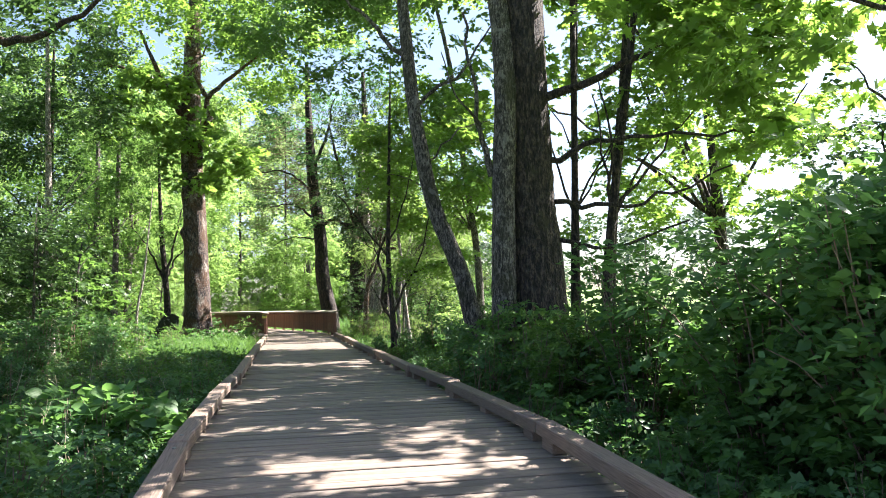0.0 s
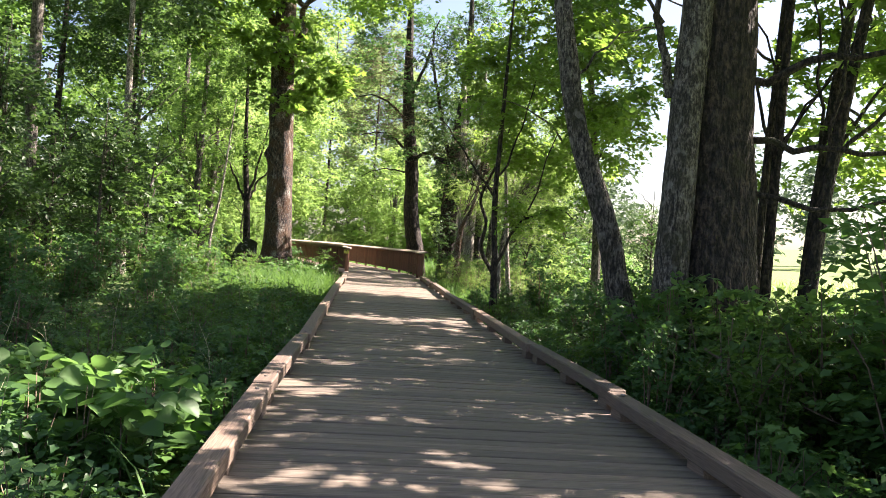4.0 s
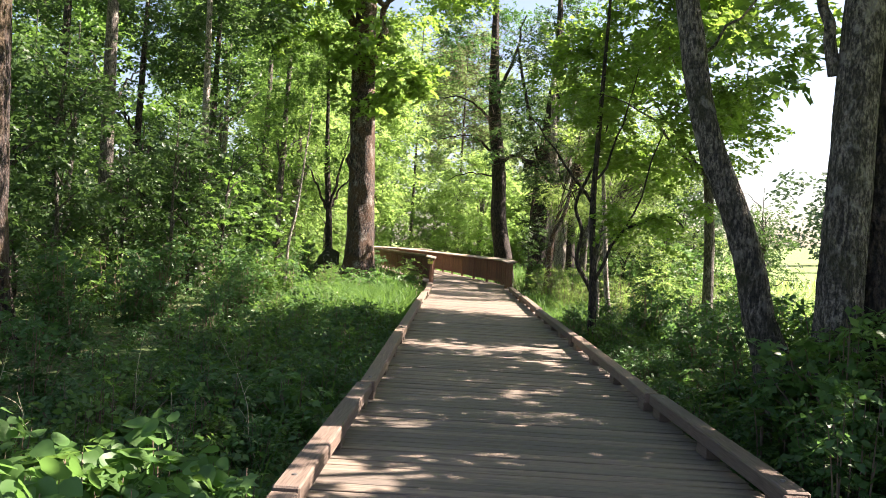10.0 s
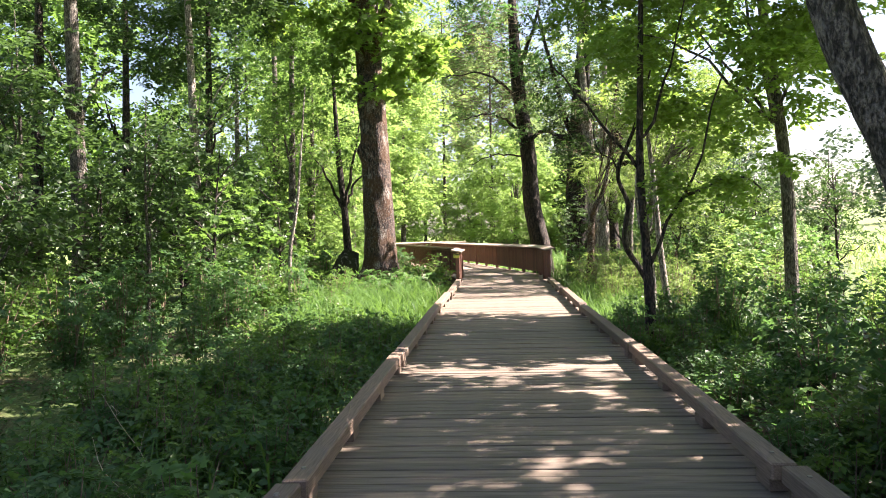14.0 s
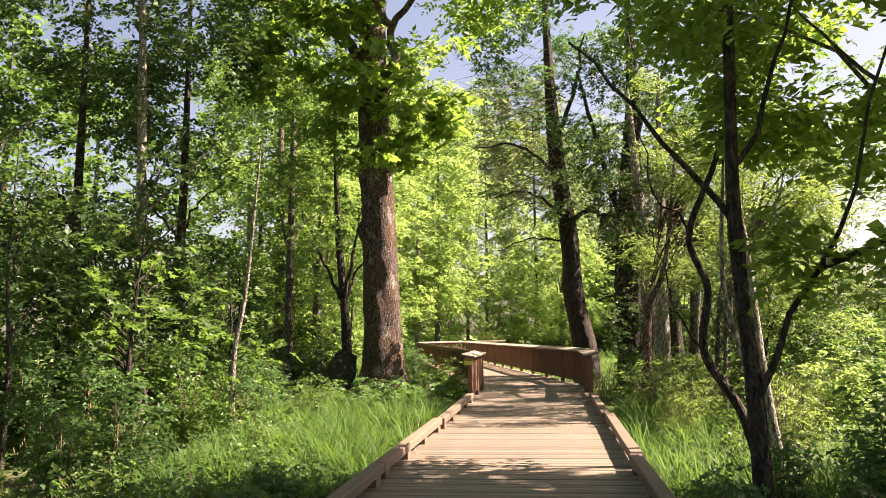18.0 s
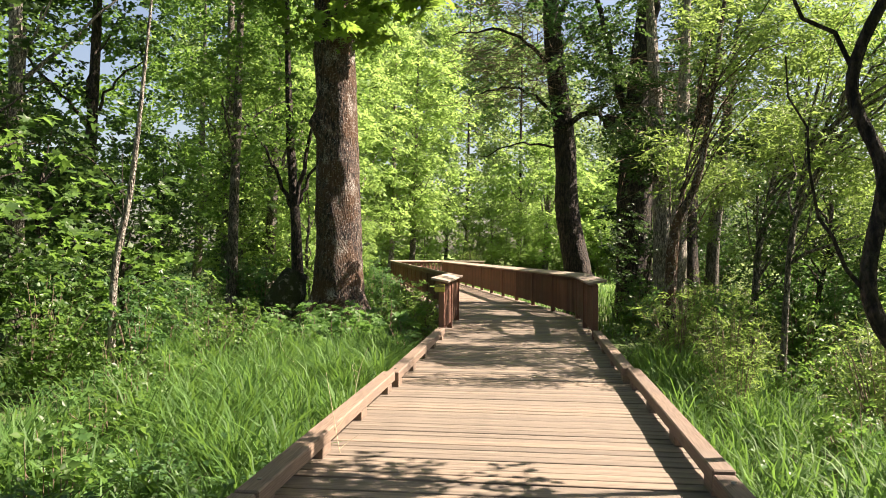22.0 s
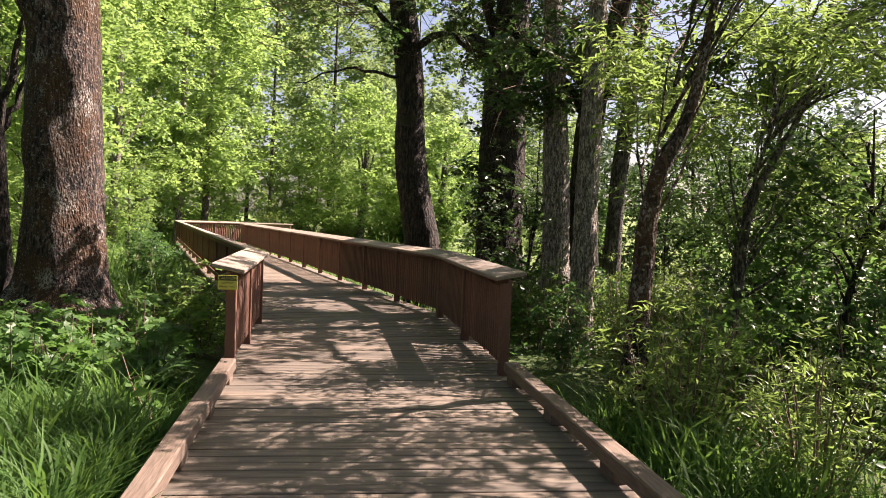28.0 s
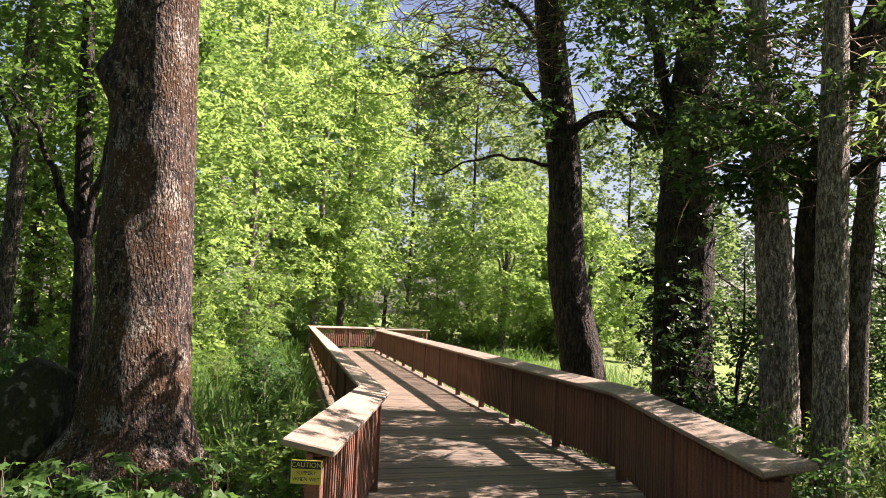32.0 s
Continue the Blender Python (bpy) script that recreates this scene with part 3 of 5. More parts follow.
def cat(*pairs):
    return np.vstack([p[0] for p in pairs]), np.concatenate([p[1] for p in pairs])


def let_sun(c, r, spots, share=0.85):
    """Leaves gaps in a crown: drops the clumps whose shade would fall on the given places."""
    at = c[:, :2] - np.array(SUN_DIR[:2]) * (c[:, 2:3] / SUN_DIR.z)
    keep = np.ones(len(c), bool)
    for s in spots:
        keep &= np.linalg.norm(at - np.array(s), axis=1) > r * share + 0.3 * share
    return c[keep], r[keep]


SUNNY_NEAR = [(-3.3, 7.8), (-4.0, 8.2), (-3.6, 8.7), (-1.6, 9.5), (-0.5, 8.5), (-0.4, 10.5), (-1.5, 11.7), (-2.3, 13.7), (-2.1, 16.2), (2.3, 8.6), (2.9, 8.9), (3.3, 8.2), (2.6, 5.2), (3.0, 4.5), (3.3, 5.6)]
SUNNY_MID = [(-4.6, 23.3), (-3.6, 23.6), (-5.2, 24.0), (-4.0, 24.6), (-5.0, 25.2), (-3.6, 25.0), (-4.4, 26.0), (-2.5, 24.5), (-2.8, 26.5), (-6.4, 25.2), (-6.9, 27.0), (-6.0, 23.4), (-7.4, 26.0)]
SUNNY_FAR = [(-4.0, 28.3), (-5.5, 30.5), (-4.5, 29.9), (-1.6, 33.6), (-0.9, 34.6), (-2.2, 35.2), (-2.8, 34.2)]
g0 = np.random.default_rng(11)

# great maple beside the left railing
# the second spread is canopy added above view to shade the left wood
top = cat(spread((-11.5, 36, 13.5), (5.5, 5.5, 4), 60, g0), spread((-8.0, 32.5, 14.8), (5.0, 6.0, 2.2), 60, g0))
c, r = cat(spread((-10.6, 34.0, 8.0), (2.2, 1.8, 1.6), 16, g0, 0.3, 0.6), spread((-12.5, 34.5, 10.0), (3.0, 2.5, 2.0), 14, g0, 0.4, 0.9))
tree("maple_tree", [(-11.1, 35.0, -0.5), (-11.15, 35.0, 1.5), (-11.3, 35.1, 5), (-11.5, 35.2, 9), (-11.5, 35.4, 14), (-11.3, 35.7, 18)], [0.66, 0.56, 0.50, 0.46, 0.36, 0.15], B_MAPLE,
     "great bigleaf maple with furrowed red-brown bark and a flared foot", sides=34, lumps=0.05, flare=0.30, seed=3, rings=110,
     knots=[(5.3, 3.75, 0.22, 0.17), (5.0, 4.3, 0.12, 0.16), (4.2, 5.3, 0.08, 0.2), (6.9, 4.6, 0.16, 0.3), (3.1, 4.2, 0.07, 0.25), (7.6, 5.2, 0.2, 0.25), (8.8, 5.0, 0.15, 0.3), (0.3, 5.5, 0.45, 0.32), (0.25, 4.3, 0.3, 0.3), (0.2, 0.6, 0.3, 0.3), (0.3, 3.6, 0.4, 0.35), (1.4, 5.0, 0.06, 0.4)],
     limbs=[([(-11.4, 35.1, 8.2), (-10.6, 34.6, 9.6), (-10.4, 34.2, 10.8), (-9.2, 33.6, 11.4), (-7.6, 33.0, 12.4)], 0.2, 0.05),
            ([(-10.4, 34.2, 10.8), (-10.9, 33.8, 11.8), (-10.2, 33.4, 12.9)], 0.12, 0.03),
            ([(-11.5, 35.2, 9.5), (-12.6, 34.8, 11.5), (-13.6, 34.4, 14)], 0.22, 0.06),
            ([(-11.5, 35.3, 11), (-13.5, 34.6, 12), (-16, 34, 12.6)], 0.18, 0.04),
            ([(-11.5, 35.2, 6.6), (-11.0, 34.4, 7.4), (-10.5, 33.8, 8.1)], 0.05, 0.015)],
     crown=[(c, r, 3600, 0.24, LOBED, L_MAPLE, 0.7, 0.5), (*top, 22000, 0.22, OVAL, L_MAPLE, 0.7, 0.5)])

# slender alder beside it
c, r = cat(spread((-13.5, 36.3, 7.5), (2.6, 2.2, 3.5), 34, g0, 0.4, 0.9))
tree("alder_tree", [(-12.9, 36.2, -0.5), (-13.0, 36.2, 2), (-13.3, 36.3, 5), (-13.5, 36.4, 9)], [0.17, 0.14, 0.11, 0.04], B_DARK, "slender forked alder behind the great maple", flare=0.3, seed=5,
     limbs=limb_to((-13.05, 36.2, 2.6), [(-11.9, 36.4, 4.4), (-14.6, 36.0, 5.2), (-12.2, 36.2, 6.4)], 0.07, 0.02, g0), crown=(c, r, 9000, 0.12, OVAL, L_ALDER, 0.6, 0.6))

# dark tree leaning over the right railing
c, r = cat(spread((-6.6, 43, 12), (3.8, 3.0, 4.5), 60, g0), spread((-8.0, 41.6, 6.6), (2.4, 1.2, 1.4), 18, g0, 0.25, 0.5))
tree("leaning_tree", [(-6.25, 42.4, -0.5), (-6.35, 42.4, 0.8), (-6.75, 42.5, 3), (-6.85, 42.6, 5), (-7.35, 42.8, 9), (-7.6, 43, 15)], [0.46, 0.42, 0.36, 0.34, 0.28, 0.1], B_DARK,
     "dark furrowed tree leaning over the boardwalk railing", sides=20, lumps=0.07, flare=0.35, seed=8, rings=70,
     limbs=[([(-6.9, 42.6, 5.6), (-6.0, 42.2, 6.0), (-5.4, 42.0, 5.6), (-5.1, 42.0, 5.7)], 0.10, 0.07), ([(-7.0, 42.6, 6.0), (-8.2, 41.9, 6.8), (-9.6, 41.4, 6.6)], 0.08, 0.015),
            ([(-7.2, 42.7, 7.5), (-8.6, 41.6, 8.6), (-10.2, 41.0, 8.4)], 0.08, 0.015), ([(-6.9, 42.6, 5.0), (-8.1, 41.6, 5.0), (-9.3, 41.2, 4.6)], 0.05, 0.012),
            ([(-7.3, 42.8, 8.6), (-6.4, 42.0, 10.5), (-5.8, 41.5, 12.5)], 0.12, 0.03)],
     crown=(c, r, 16000, 0.14, OVAL, L_DEEP, 0.6, 0.6), twigs=[((-8.4, 42.0, 7.6), (1.9, 1.2, 1.5), 420), ((-8.6, 42.6, 10.5), (2.0, 1.4, 1.8), 380)])

# ivy-clad trunk with a sawn limb
c, r = cat(spread((-4.5, 41.2, 2.6), (0.75, 0.75, 3.0), 40, g0, 0.25, 0.5), spread((-4.0, 42, 9), (2.6, 3, 4.5), 60, g0))
tree("ivy_clad_tree", [(-4.5, 41.2, -0.5), (-4.55, 41.2, 3), (-4.45, 41.2, 6), (-4.2, 41.6, 10), (-4.3, 41.8, 14)], [0.55, 0.5, 0.4, 0.24, 0.08], B_DARK,
     "stout dark trunk clad in ivy with sawn-off limbs", sides=18, flare=0.3, seed=12,
     limbs=[([(-4.5, 41.2, 5.0), (-5.1, 40.8, 5.4), (-5.35, 40.7, 5.5)], 0.22, 0.20), ([(-4.5, 41.2, 5.2), (-3.4, 40.6, 5.0), (-2.6, 39.8, 4.3)], 0.2, 0.12),
            ([(-4.7, 41.2, 5.4), (-5.3, 41.0, 7.6), (-6.1, 41.2, 11)], 0.14, 0.05), ([(-4.4, 41.2, 6), (-4.0, 40.9, 8.5), (-4.2, 40.7, 12)], 0.16, 0.05)],
     crown=(c, r, 22000, 0.12, OVAL, L_IVY, 0.5, 0.9))

# pale paired stems
for k, (x, y, rr, lean) in enumerate([(-3.5, 37.5, 0.24, -0.25), (-3.15, 36.4, 0.19, 0.1), (-2.4, 38.6, 0.16, 0.4)]):
    c, r = spread((x + lean * 2, y + 0.4, 6.5), (2.2, 2.2, 3.2), 16, g0, 0.35, 0.7)
    tree("pale_tree", [(x, y, -0.5), (x + lean * 0.1, y, 1.5), (x + lean * 0.6, y + 0.1, 4), (x + lean * 2, y + 0.3, 9)], [rr * 1.1, rr, rr * 0.9, rr * 0.3], B_PALE if k < 2 else B_GREY, "pale grey-barked tree mottled with shade",
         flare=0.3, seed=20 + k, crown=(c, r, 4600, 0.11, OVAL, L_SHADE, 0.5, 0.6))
c, r = let_sun(*spread((0.4, 34.2, 7.0), (2.8, 3.4, 1.7), 46, g0, 0.35, 0.7), SUNNY_FAR, 0.5)
tree("stub_branched_tree", [(-2.9, 38.2, -0.5), (-3.0, 38.2, 2.5), (-2.8, 38.0, 4.4), (-2.2, 37.6, 6.6)], [0.3, 0.26, 0.22, 0.08], B_DARK, "dark trunk with crooked broken side limbs", seed=29, flare=0.3,
     limbs=[([(-2.95, 38.1, 3.6), (-4.0, 37.6, 4.6), (-4.4, 37.4, 4.9)], 0.13, 0.1), ([(-2.9, 38.0, 3.9), (-1.9, 37.6, 4.2), (-1.0, 37.2, 4.0), (0.4, 37.0, 3.6)], 0.11, 0.03),
            ([(-2.7, 38.0, 4.6), (-2.6, 37.4, 6.6), (-2.0, 37.0, 8.6)], 0.1, 0.03), ([(-2.5, 37.8, 5.6), (-1.0, 36.2, 6.8), (0.6, 34.2, 7.4)], 0.09, 0.02)],
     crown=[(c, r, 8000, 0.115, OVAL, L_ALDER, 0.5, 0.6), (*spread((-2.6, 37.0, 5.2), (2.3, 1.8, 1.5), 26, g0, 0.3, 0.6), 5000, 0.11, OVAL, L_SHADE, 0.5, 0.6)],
     twigs=[((-2.6, 37.2, 5.0), (1.9, 1.4, 1.4), 260)])


def willow(x, y, seed, lean, height=6.0, r0=0.17, bark_mat=None, label="many-stemmed willow with arching olive twigs"):
    g = np.random.default_rng(seed)
    bark_mat = bark_mat or B_GREY
    root = [(x, y, -0.5), (x + lean * 0.05, y, 1.0), (x + lean * 0.15, y, 2.0), (x + lean * 0.6, y + 0.1, 3.1), (x + lean, y + 0.3, height)]
    limbs, tips = [], []
    for k in range(20):
        h = g.uniform(0.7, height * 0.7)
        b = np.array([x + lean * max(0.05, (h - 1.6) * 0.22), y, h])
        a = g.uniform(-1.3, 1.9)
        reach = g.uniform(1.4, 3.6)
        t = b + np.array([np.cos(a) * reach, np.sin(a) * reach * 0.8, g.uniform(0.2, 2.8)])
        mid = (b + t) / 2 + np.array([0, 0, g.uniform(0.2, 0.9)])
        limbs.append(([b, mid, t], g.uniform(0.010, 0.028), 0.004))
        tips += [t, mid, (mid + t) / 2]
    c = np.vstack([np.array(tips)[g.permutation(len(tips))[:30]], spread((x + lean, y, height), (1.6, 1.6, 1.4), 5, g)[0]])
    c, r = let_sun(c, np.full(len(c), 0.42), SUNNY_FAR, 0.6)
    return tree("willow_tree", root, [r0, r0 * 0.8, r0 * 0.65, r0 * 0.4, 0.03], bark_mat, label, limbs=limbs, flare=0.25, seed=seed,
                crown=(c, r, 10500, 0.12, LANCE, L_OLIVE, 0.3, 0.8))


willow(-3.15, 31.2, 41, 0.9, 6.0, 0.13, B_MAPLE)
willow(-1.7, 33.0, 42, 1.2, 5.0, 0.08)
willow(-1.5, 29.2, 43, 1.0, 4.6, 0.05)
willow(-1.0, 35.6, 44, 1.1, 5.6, 0.07)

# maple whose crown shades the middle stretch
c, r = spread((0.1, 22.2, 5.4), (2.3, 2.3, 2.2), 46, g0, 0.4, 0.8)
# upper crown added out of view so that its shade reaches the left wood
high = spread((-1.6, 23.6, 12.6), (4.6, 4.6, 1.8), 64, g0, 0.45, 0.95)
tree("bigleaf_maple", [(1.3, 22.9, -0.5), (1.2, 22.8, 2.5), (0.9, 22.7, 5), (0.4, 22.7, 9), (-0.6, 23.2, 13)], [0.12, 0.10, 0.085, 0.065, 0.02], B_GREY, "young maple with a bright spreading crown beyond the kerb", flare=0.3, seed=78,
     limbs=limb_to((1.0, 22.7, 3.4), [(-1.4, 21.8, 5.0), (-0.4, 23.6, 5.6), (1.8, 22.0, 5.8), (-0.2, 20.8, 6.2)], 0.04, 0.012, g0), crown=[(c, r, 16000, 0.14, OVAL, L_MAPLE, 0.75, 0.5), (*high, 13000, 0.18, OVAL, L_MAPLE, 0.7, 0.4)])

# wavy pair by the kerb
c, r = cat(spread((-0.7, 20.6, 5.6), (2.2, 1.8, 2.2), 22, g0, 0.3, 0.6), spread((0.1, 20.3, 2.6), (1.2, 1.0, 1.2), 14, g0, 0.2, 0.45))
tree("young_alder", [(-1.12, 20.4, -0.5), (-1.17, 20.4, 1), (-1.25, 20.4, 2.4), (-1.22, 20.4, 4), (-1.1, 20.4, 8)], [0.085, 0.07, 0.062, 0.05, 0.015], B_DARK, "young alder with dark bark and thin forked limbs", flare=0.25, seed=50,
     limbs=[([(-1.17, 20.4, 0.9), (-0.75, 20.3, 1.8), (-0.35, 20.2, 2.6), (0.05, 20.1, 4.0)], 0.045, 0.015), ([(-0.6, 20.3, 2.05), (0.1, 20.1, 2.3), (0.5, 20.0, 2.1)], 0.03, 0.01),
            ([(-1.2, 20.4, 2.4), (-1.9, 20.2, 3.4), (-2.6, 20.1, 4.2)], 0.035, 0.012), ([(-1.2, 20.4, 3.0), (-0.8, 20.3, 4.0), (-0.5, 20.2, 5.2)], 0.035, 0.012)],
     crown=(c, r, 8500, 0.12, OVAL, L_MAPLE, 0.6, 0.7))
tree("crooked_sapling", [(-1.0, 22.45, -0.5), (-1.25, 22.4, 0.6), (-1.62, 22.3, 1.3), (-1.55, 22.3, 2.0), (-1.72, 22.3, 2.6), (-1.4, 22.2, 3.4), (-1.1, 22.2, 4.4)], [0.06, 0.055, 0.048, 0.043, 0.04, 0.03, 0.015], B_DARK,
     "thin crooked sapling with a wavy dark stem", seed=52, sides=9,
     limbs=[([(-1.62, 22.3, 1.3), (-1.95, 22.2, 1.9), (-2.1, 22.1, 2.7)], 0.02, 0.006), ([(-1.7, 22.3, 2.6), (-2.1, 22.2, 3.2), (-2.2, 22.2, 4.0)], 0.02, 0.006)])
tree("crooked_sapling", [(-1.1, 22.2, -0.5), (-1.15, 22.2, 0.9), (-1.38, 22.1, 2.0), (-1.3, 22.1, 3.6)], [0.045, 0.04, 0.03, 0.012], B_PALE, "thin pale sapling stem leaning in the clump", seed=54, sides=8)
tree("crooked_sapling", [(-0.8, 23.4, -0.5), (-1.0, 23.4, 1), (-1.1, 23.4, 2.4), (-1.35, 23.4, 5)], [0.07, 0.06, 0.05, 0.02], B_PALE, "thin pale sapling stem", seed=53, sides=8, limbs=[([(-1.1, 23.4, 2.4), (-0.7, 23.3, 3.2), (-0.5, 23.3, 4.2)], 0.02, 0.006)])

# curved tree leaning to the walk
# the last spread is added overhead to put the old maple in shade
c, r = cat(spread((-0.5, 13.8, 9.0), (2.6, 2.6, 2.6), 36, g0, 0.4, 0.9), spread((-2.2, 17.5, 7.8), (2.8, 2.8, 1.5), 26, g0, 0.35, 0.8), spread((0.9, 13.4, 4.4), (1.0, 0.8, 1.3), 9, g0, 0.25, 0.45), spread((-3.2, 17.4, 9.0), (2.6, 2.6, 1.6), 30, g0, 0.4, 0.85))
tree("curved_tree", [(1.06, 12.85, -0.5), (0.98, 12.8, 0.45), (0.82, 12.8, 0.95), (0.70, 12.8, 1.5), (0.52, 12.8, 2.05), (0.28, 12.8, 2.63), (0.12, 12.8, 3.2), (0.01, 12.8, 3.8), (-0.16, 12.9, 5.0), (-0.4, 13.2, 8), (-0.6, 13.5, 11)],
     [0.19, 0.17, 0.155, 0.15, 0.14, 0.135, 0.13, 0.125, 0.115, 0.08, 0.03], B_GREY, "curved grey trunk leaning towards the boardwalk", sides=16, lumps=0.08, flare=0.3, seed=60, rings=70,
     limbs=[([(-0.1, 12.85, 4.6), (0.7, 12.7, 5.2), (1.3, 12.5, 6.0)], 0.045, 0.012), ([(-0.2, 12.9, 5.4), (-1.1, 12.7, 6.4), (-1.9, 12.5, 7.0)], 0.05, 0.012),
            ([(0.05, 12.8, 3.6), (0.6, 13.1, 4.2), (1.2, 13.5, 4.5)], 0.022, 0.006)],
     crown=(c, r, 19000, 0.13, OVAL, L_ALDER, 0.6, 0.6))

# huge dark maple on the right, and its fellows
shade = np.random.default_rng(404)
# high clumps added above view to dapple the deck and darken the left undergrowth
top = cat(spread((5.0, 14.0, 11.5), (6.0, 7.0, 3.0), 140, g0, 0.45, 0.9), spread((4.4, 18.6, 12.2), (3.8, 3.4, 1.0), 90, shade, 0.5, 0.85))
c, r = cat(spread((5.0, 10.5, 6.6), (3.6, 3.0, 1.8), 24, g0, 0.3, 0.7), spread((2.0, 7.5, 8.5), (3.0, 3.0, 1.6), 18, g0, 0.35, 0.7), spread((4.9, 11.2, 4.3), (2.2, 1.6, 0.9), 16, g0, 0.3, 0.6), spread((5.4, 13.2, 6.6), (2.6, 2.4, 1.3), 26, g0, 0.35, 0.7))
c, r = let_sun(c, r, SUNNY_NEAR, 0.5)
top = let_sun(*top, SUNNY_NEAR, 0.45)
tree("great_dark_tree", [(1.86, 12.15, -0.5), (1.83, 12.15, 1.5), (1.77, 12.15, 3), (1.72, 12.2, 6), (1.8, 12.4, 10), (2.2, 12.8, 16)], [0.56, 0.47, 0.43, 0.41, 0.34, 0.12], B_DARK, "huge dark furrowed trunk rising out of the undergrowth", sides=26, lumps=0.06, flare=0.4, seed=70, rings=80,
     limbs=[([(1.9, 12.1, 3.4), (3.2, 11.4, 3.7), (5.0, 10.8, 3.6)], 0.06, 0.015), ([(1.9, 12.1, 2.8), (3.4, 11.6, 2.7), (4.8, 11.2, 3.2)], 0.05, 0.012), ([(1.9, 12.1, 4.4), (3.6, 11.0, 5.0), (5.6, 9.8, 6.2)], 0.08, 0.02),
            ([(1.8, 12.1, 2.3), (3.0, 11.7, 2.0), (4.2, 11.5, 2.4)], 0.045, 0.012), ([(1.75, 12.2, 6), (3.4, 10.4, 7.4), (5.4, 8.6, 8.2)], 0.12, 0.03), ([(1.7, 12.3, 7), (3.2, 13.2, 9.2), (6.0, 13.6, 11)], 0.15, 0.04), ([(1.8, 12.4, 8), (4.0, 11.6, 10), (7.4, 11.4, 11.8)], 0.13, 0.03)],
     crown=[(c, r, 8200, 0.17, LOBED, L_MAPLE, 0.75, 0.4), (*top, 44000, 0.17, OVAL, L_MAPLE, 0.7, 0.4)])
c, r = cat(spread((5.9, 8.2, 5.2), (3.4, 3.2, 2.0), 34, g0, 0.3, 0.6))
c, r = let_sun(c, r, SUNNY_NEAR)
tree("bigleaf_maple", [(7.4, 8.5, -0.5), (7.3, 8.4, 3), (7.1, 8.2, 6), (7.0, 8, 9)], [0.2, 0.17, 0.12, 0.04], B_DARK, "spreading maple with bright backlit leaves over the thicket", flare=0.3, seed=76,
     limbs=limb_to((7.2, 8.4, 3.2), [(4.2, 7.6, 4.6), (3.8, 8.8, 5.4), (5.2, 5.8, 5.6), (9.2, 7.0, 6.4)], 0.07, 0.015, g0), crown=(c, r, 4600, 0.15, LOBED, L_MAPLE, 0.75, 0.5))
# the last five spreads are added, mostly out of view, to cast shade
c, r = cat(spread((6.8, 17.5, 5.4), (3.6, 2.6, 2.8), 28, g0, 0.35, 0.75), spread((5.0, 18.5, 9.0), (3.0, 2.6, 2.4), 13, g0, 0.35, 0.75), spread((1.8, 18.7, 6.4), (2.0, 1.8, 1.4), 18, g0, 0.35, 0.7), spread((4.6, 16.2, 4.6), (1.6, 1.4, 1.2), 12, g0, 0.3, 0.6), spread((6.2, 21.0, 10.0), (4.0, 3.6, 2.2), 56, g0, 0.4, 0.8), spread((2.4, 21.4, 12.6), (3.4, 2.2, 0.9), 44, shade, 0.5, 0.85), spread((7.0, 25.0, 12.2), (3.8, 2.4, 0.9), 80, shade, 0.5, 0.85))
c, r = let_sun(c, r, SUNNY_NEAR)
tree("bigleaf_maple", [(6.9, 18.0, -0.5), (6.8, 18.0, 3), (6.6, 18, 6), (6.0, 18, 10)], [0.16, 0.14, 0.1, 0.03], B_DARK, "younger maple with bright leaves at the meadow's edge", flare=0.3, seed=77,
     limbs=limb_to((6.8, 18, 3.0), [(4.2, 16.8, 4.4), (5.0, 16.2, 5.6), (8.6, 17, 6.0), (4.6, 18.4, 7.6), (1.8, 18.6, 6.6), (7.0, 24.6, 12.0), (2.6, 21.2, 12.4)], 0.06, 0.015, g0), crown=(c, r, 23500, 0.17, LOBED, L_MAPLE, 0.75, 0.5))
tree("grey_stem", [(1.30, 11.72, -0.5), (1.30, 11.72, 1.2), (1.34, 11.72, 2.8), (1.40, 11.8, 5), (1.2, 12, 8), (1.0, 12.2, 13)], [0.24, 0.19, 0.18, 0.17, 0.14, 0.06], B_GREY, "grey-barked stem standing against the huge dark trunk", sides=16, lumps=0.08, flare=0.3, seed=71,
     limbs=[([(1.16, 11.75, 3.2), (0.95, 11.6, 4.2), (0.75, 11.5, 5.8)], 0.06, 0.02), ([(1.0, 11.6, 4.0), (0.65, 11.4, 4.4), (0.4, 11.3, 5.1)], 0.035, 0.01)])
for k, (x, y, rr, dx) in enumerate([(2.55, 12.5, 0.08, 0.1), (2.95, 12.3, 0.10, 0.7), (3.2, 13.2, 0.10, 0.5), (2.6, 13.2, 0.07, 0.2)]):
    tree("thin_stem", [(x, y, -0.5), (x + dx * 0.2, y, 2), (x + dx, y, 6), (x + dx * 1.5, y, 9)], [rr, rr * 0.8, rr * 0.6, 0.02], B_DARK, "thin dark stem growing in a clump", sides=8, seed=72 + k,
         limbs=limb_to((x + dx * 0.3, y, 2.6), [(x + dx + 0.8, y - 0.4, 4.2), (x + dx - 0.7, y - 0.3, 4.8)], 0.03, 0.01, g0),
         crown=(*spread((x + 1.2 + 0.5 * k, y + 1.8, 4.6), (1.8, 1.4, 2.6), 10, g0, 0.3, 0.6), 1600, 0.12, OVAL, L_MAPLE, 0.6, 0.6))

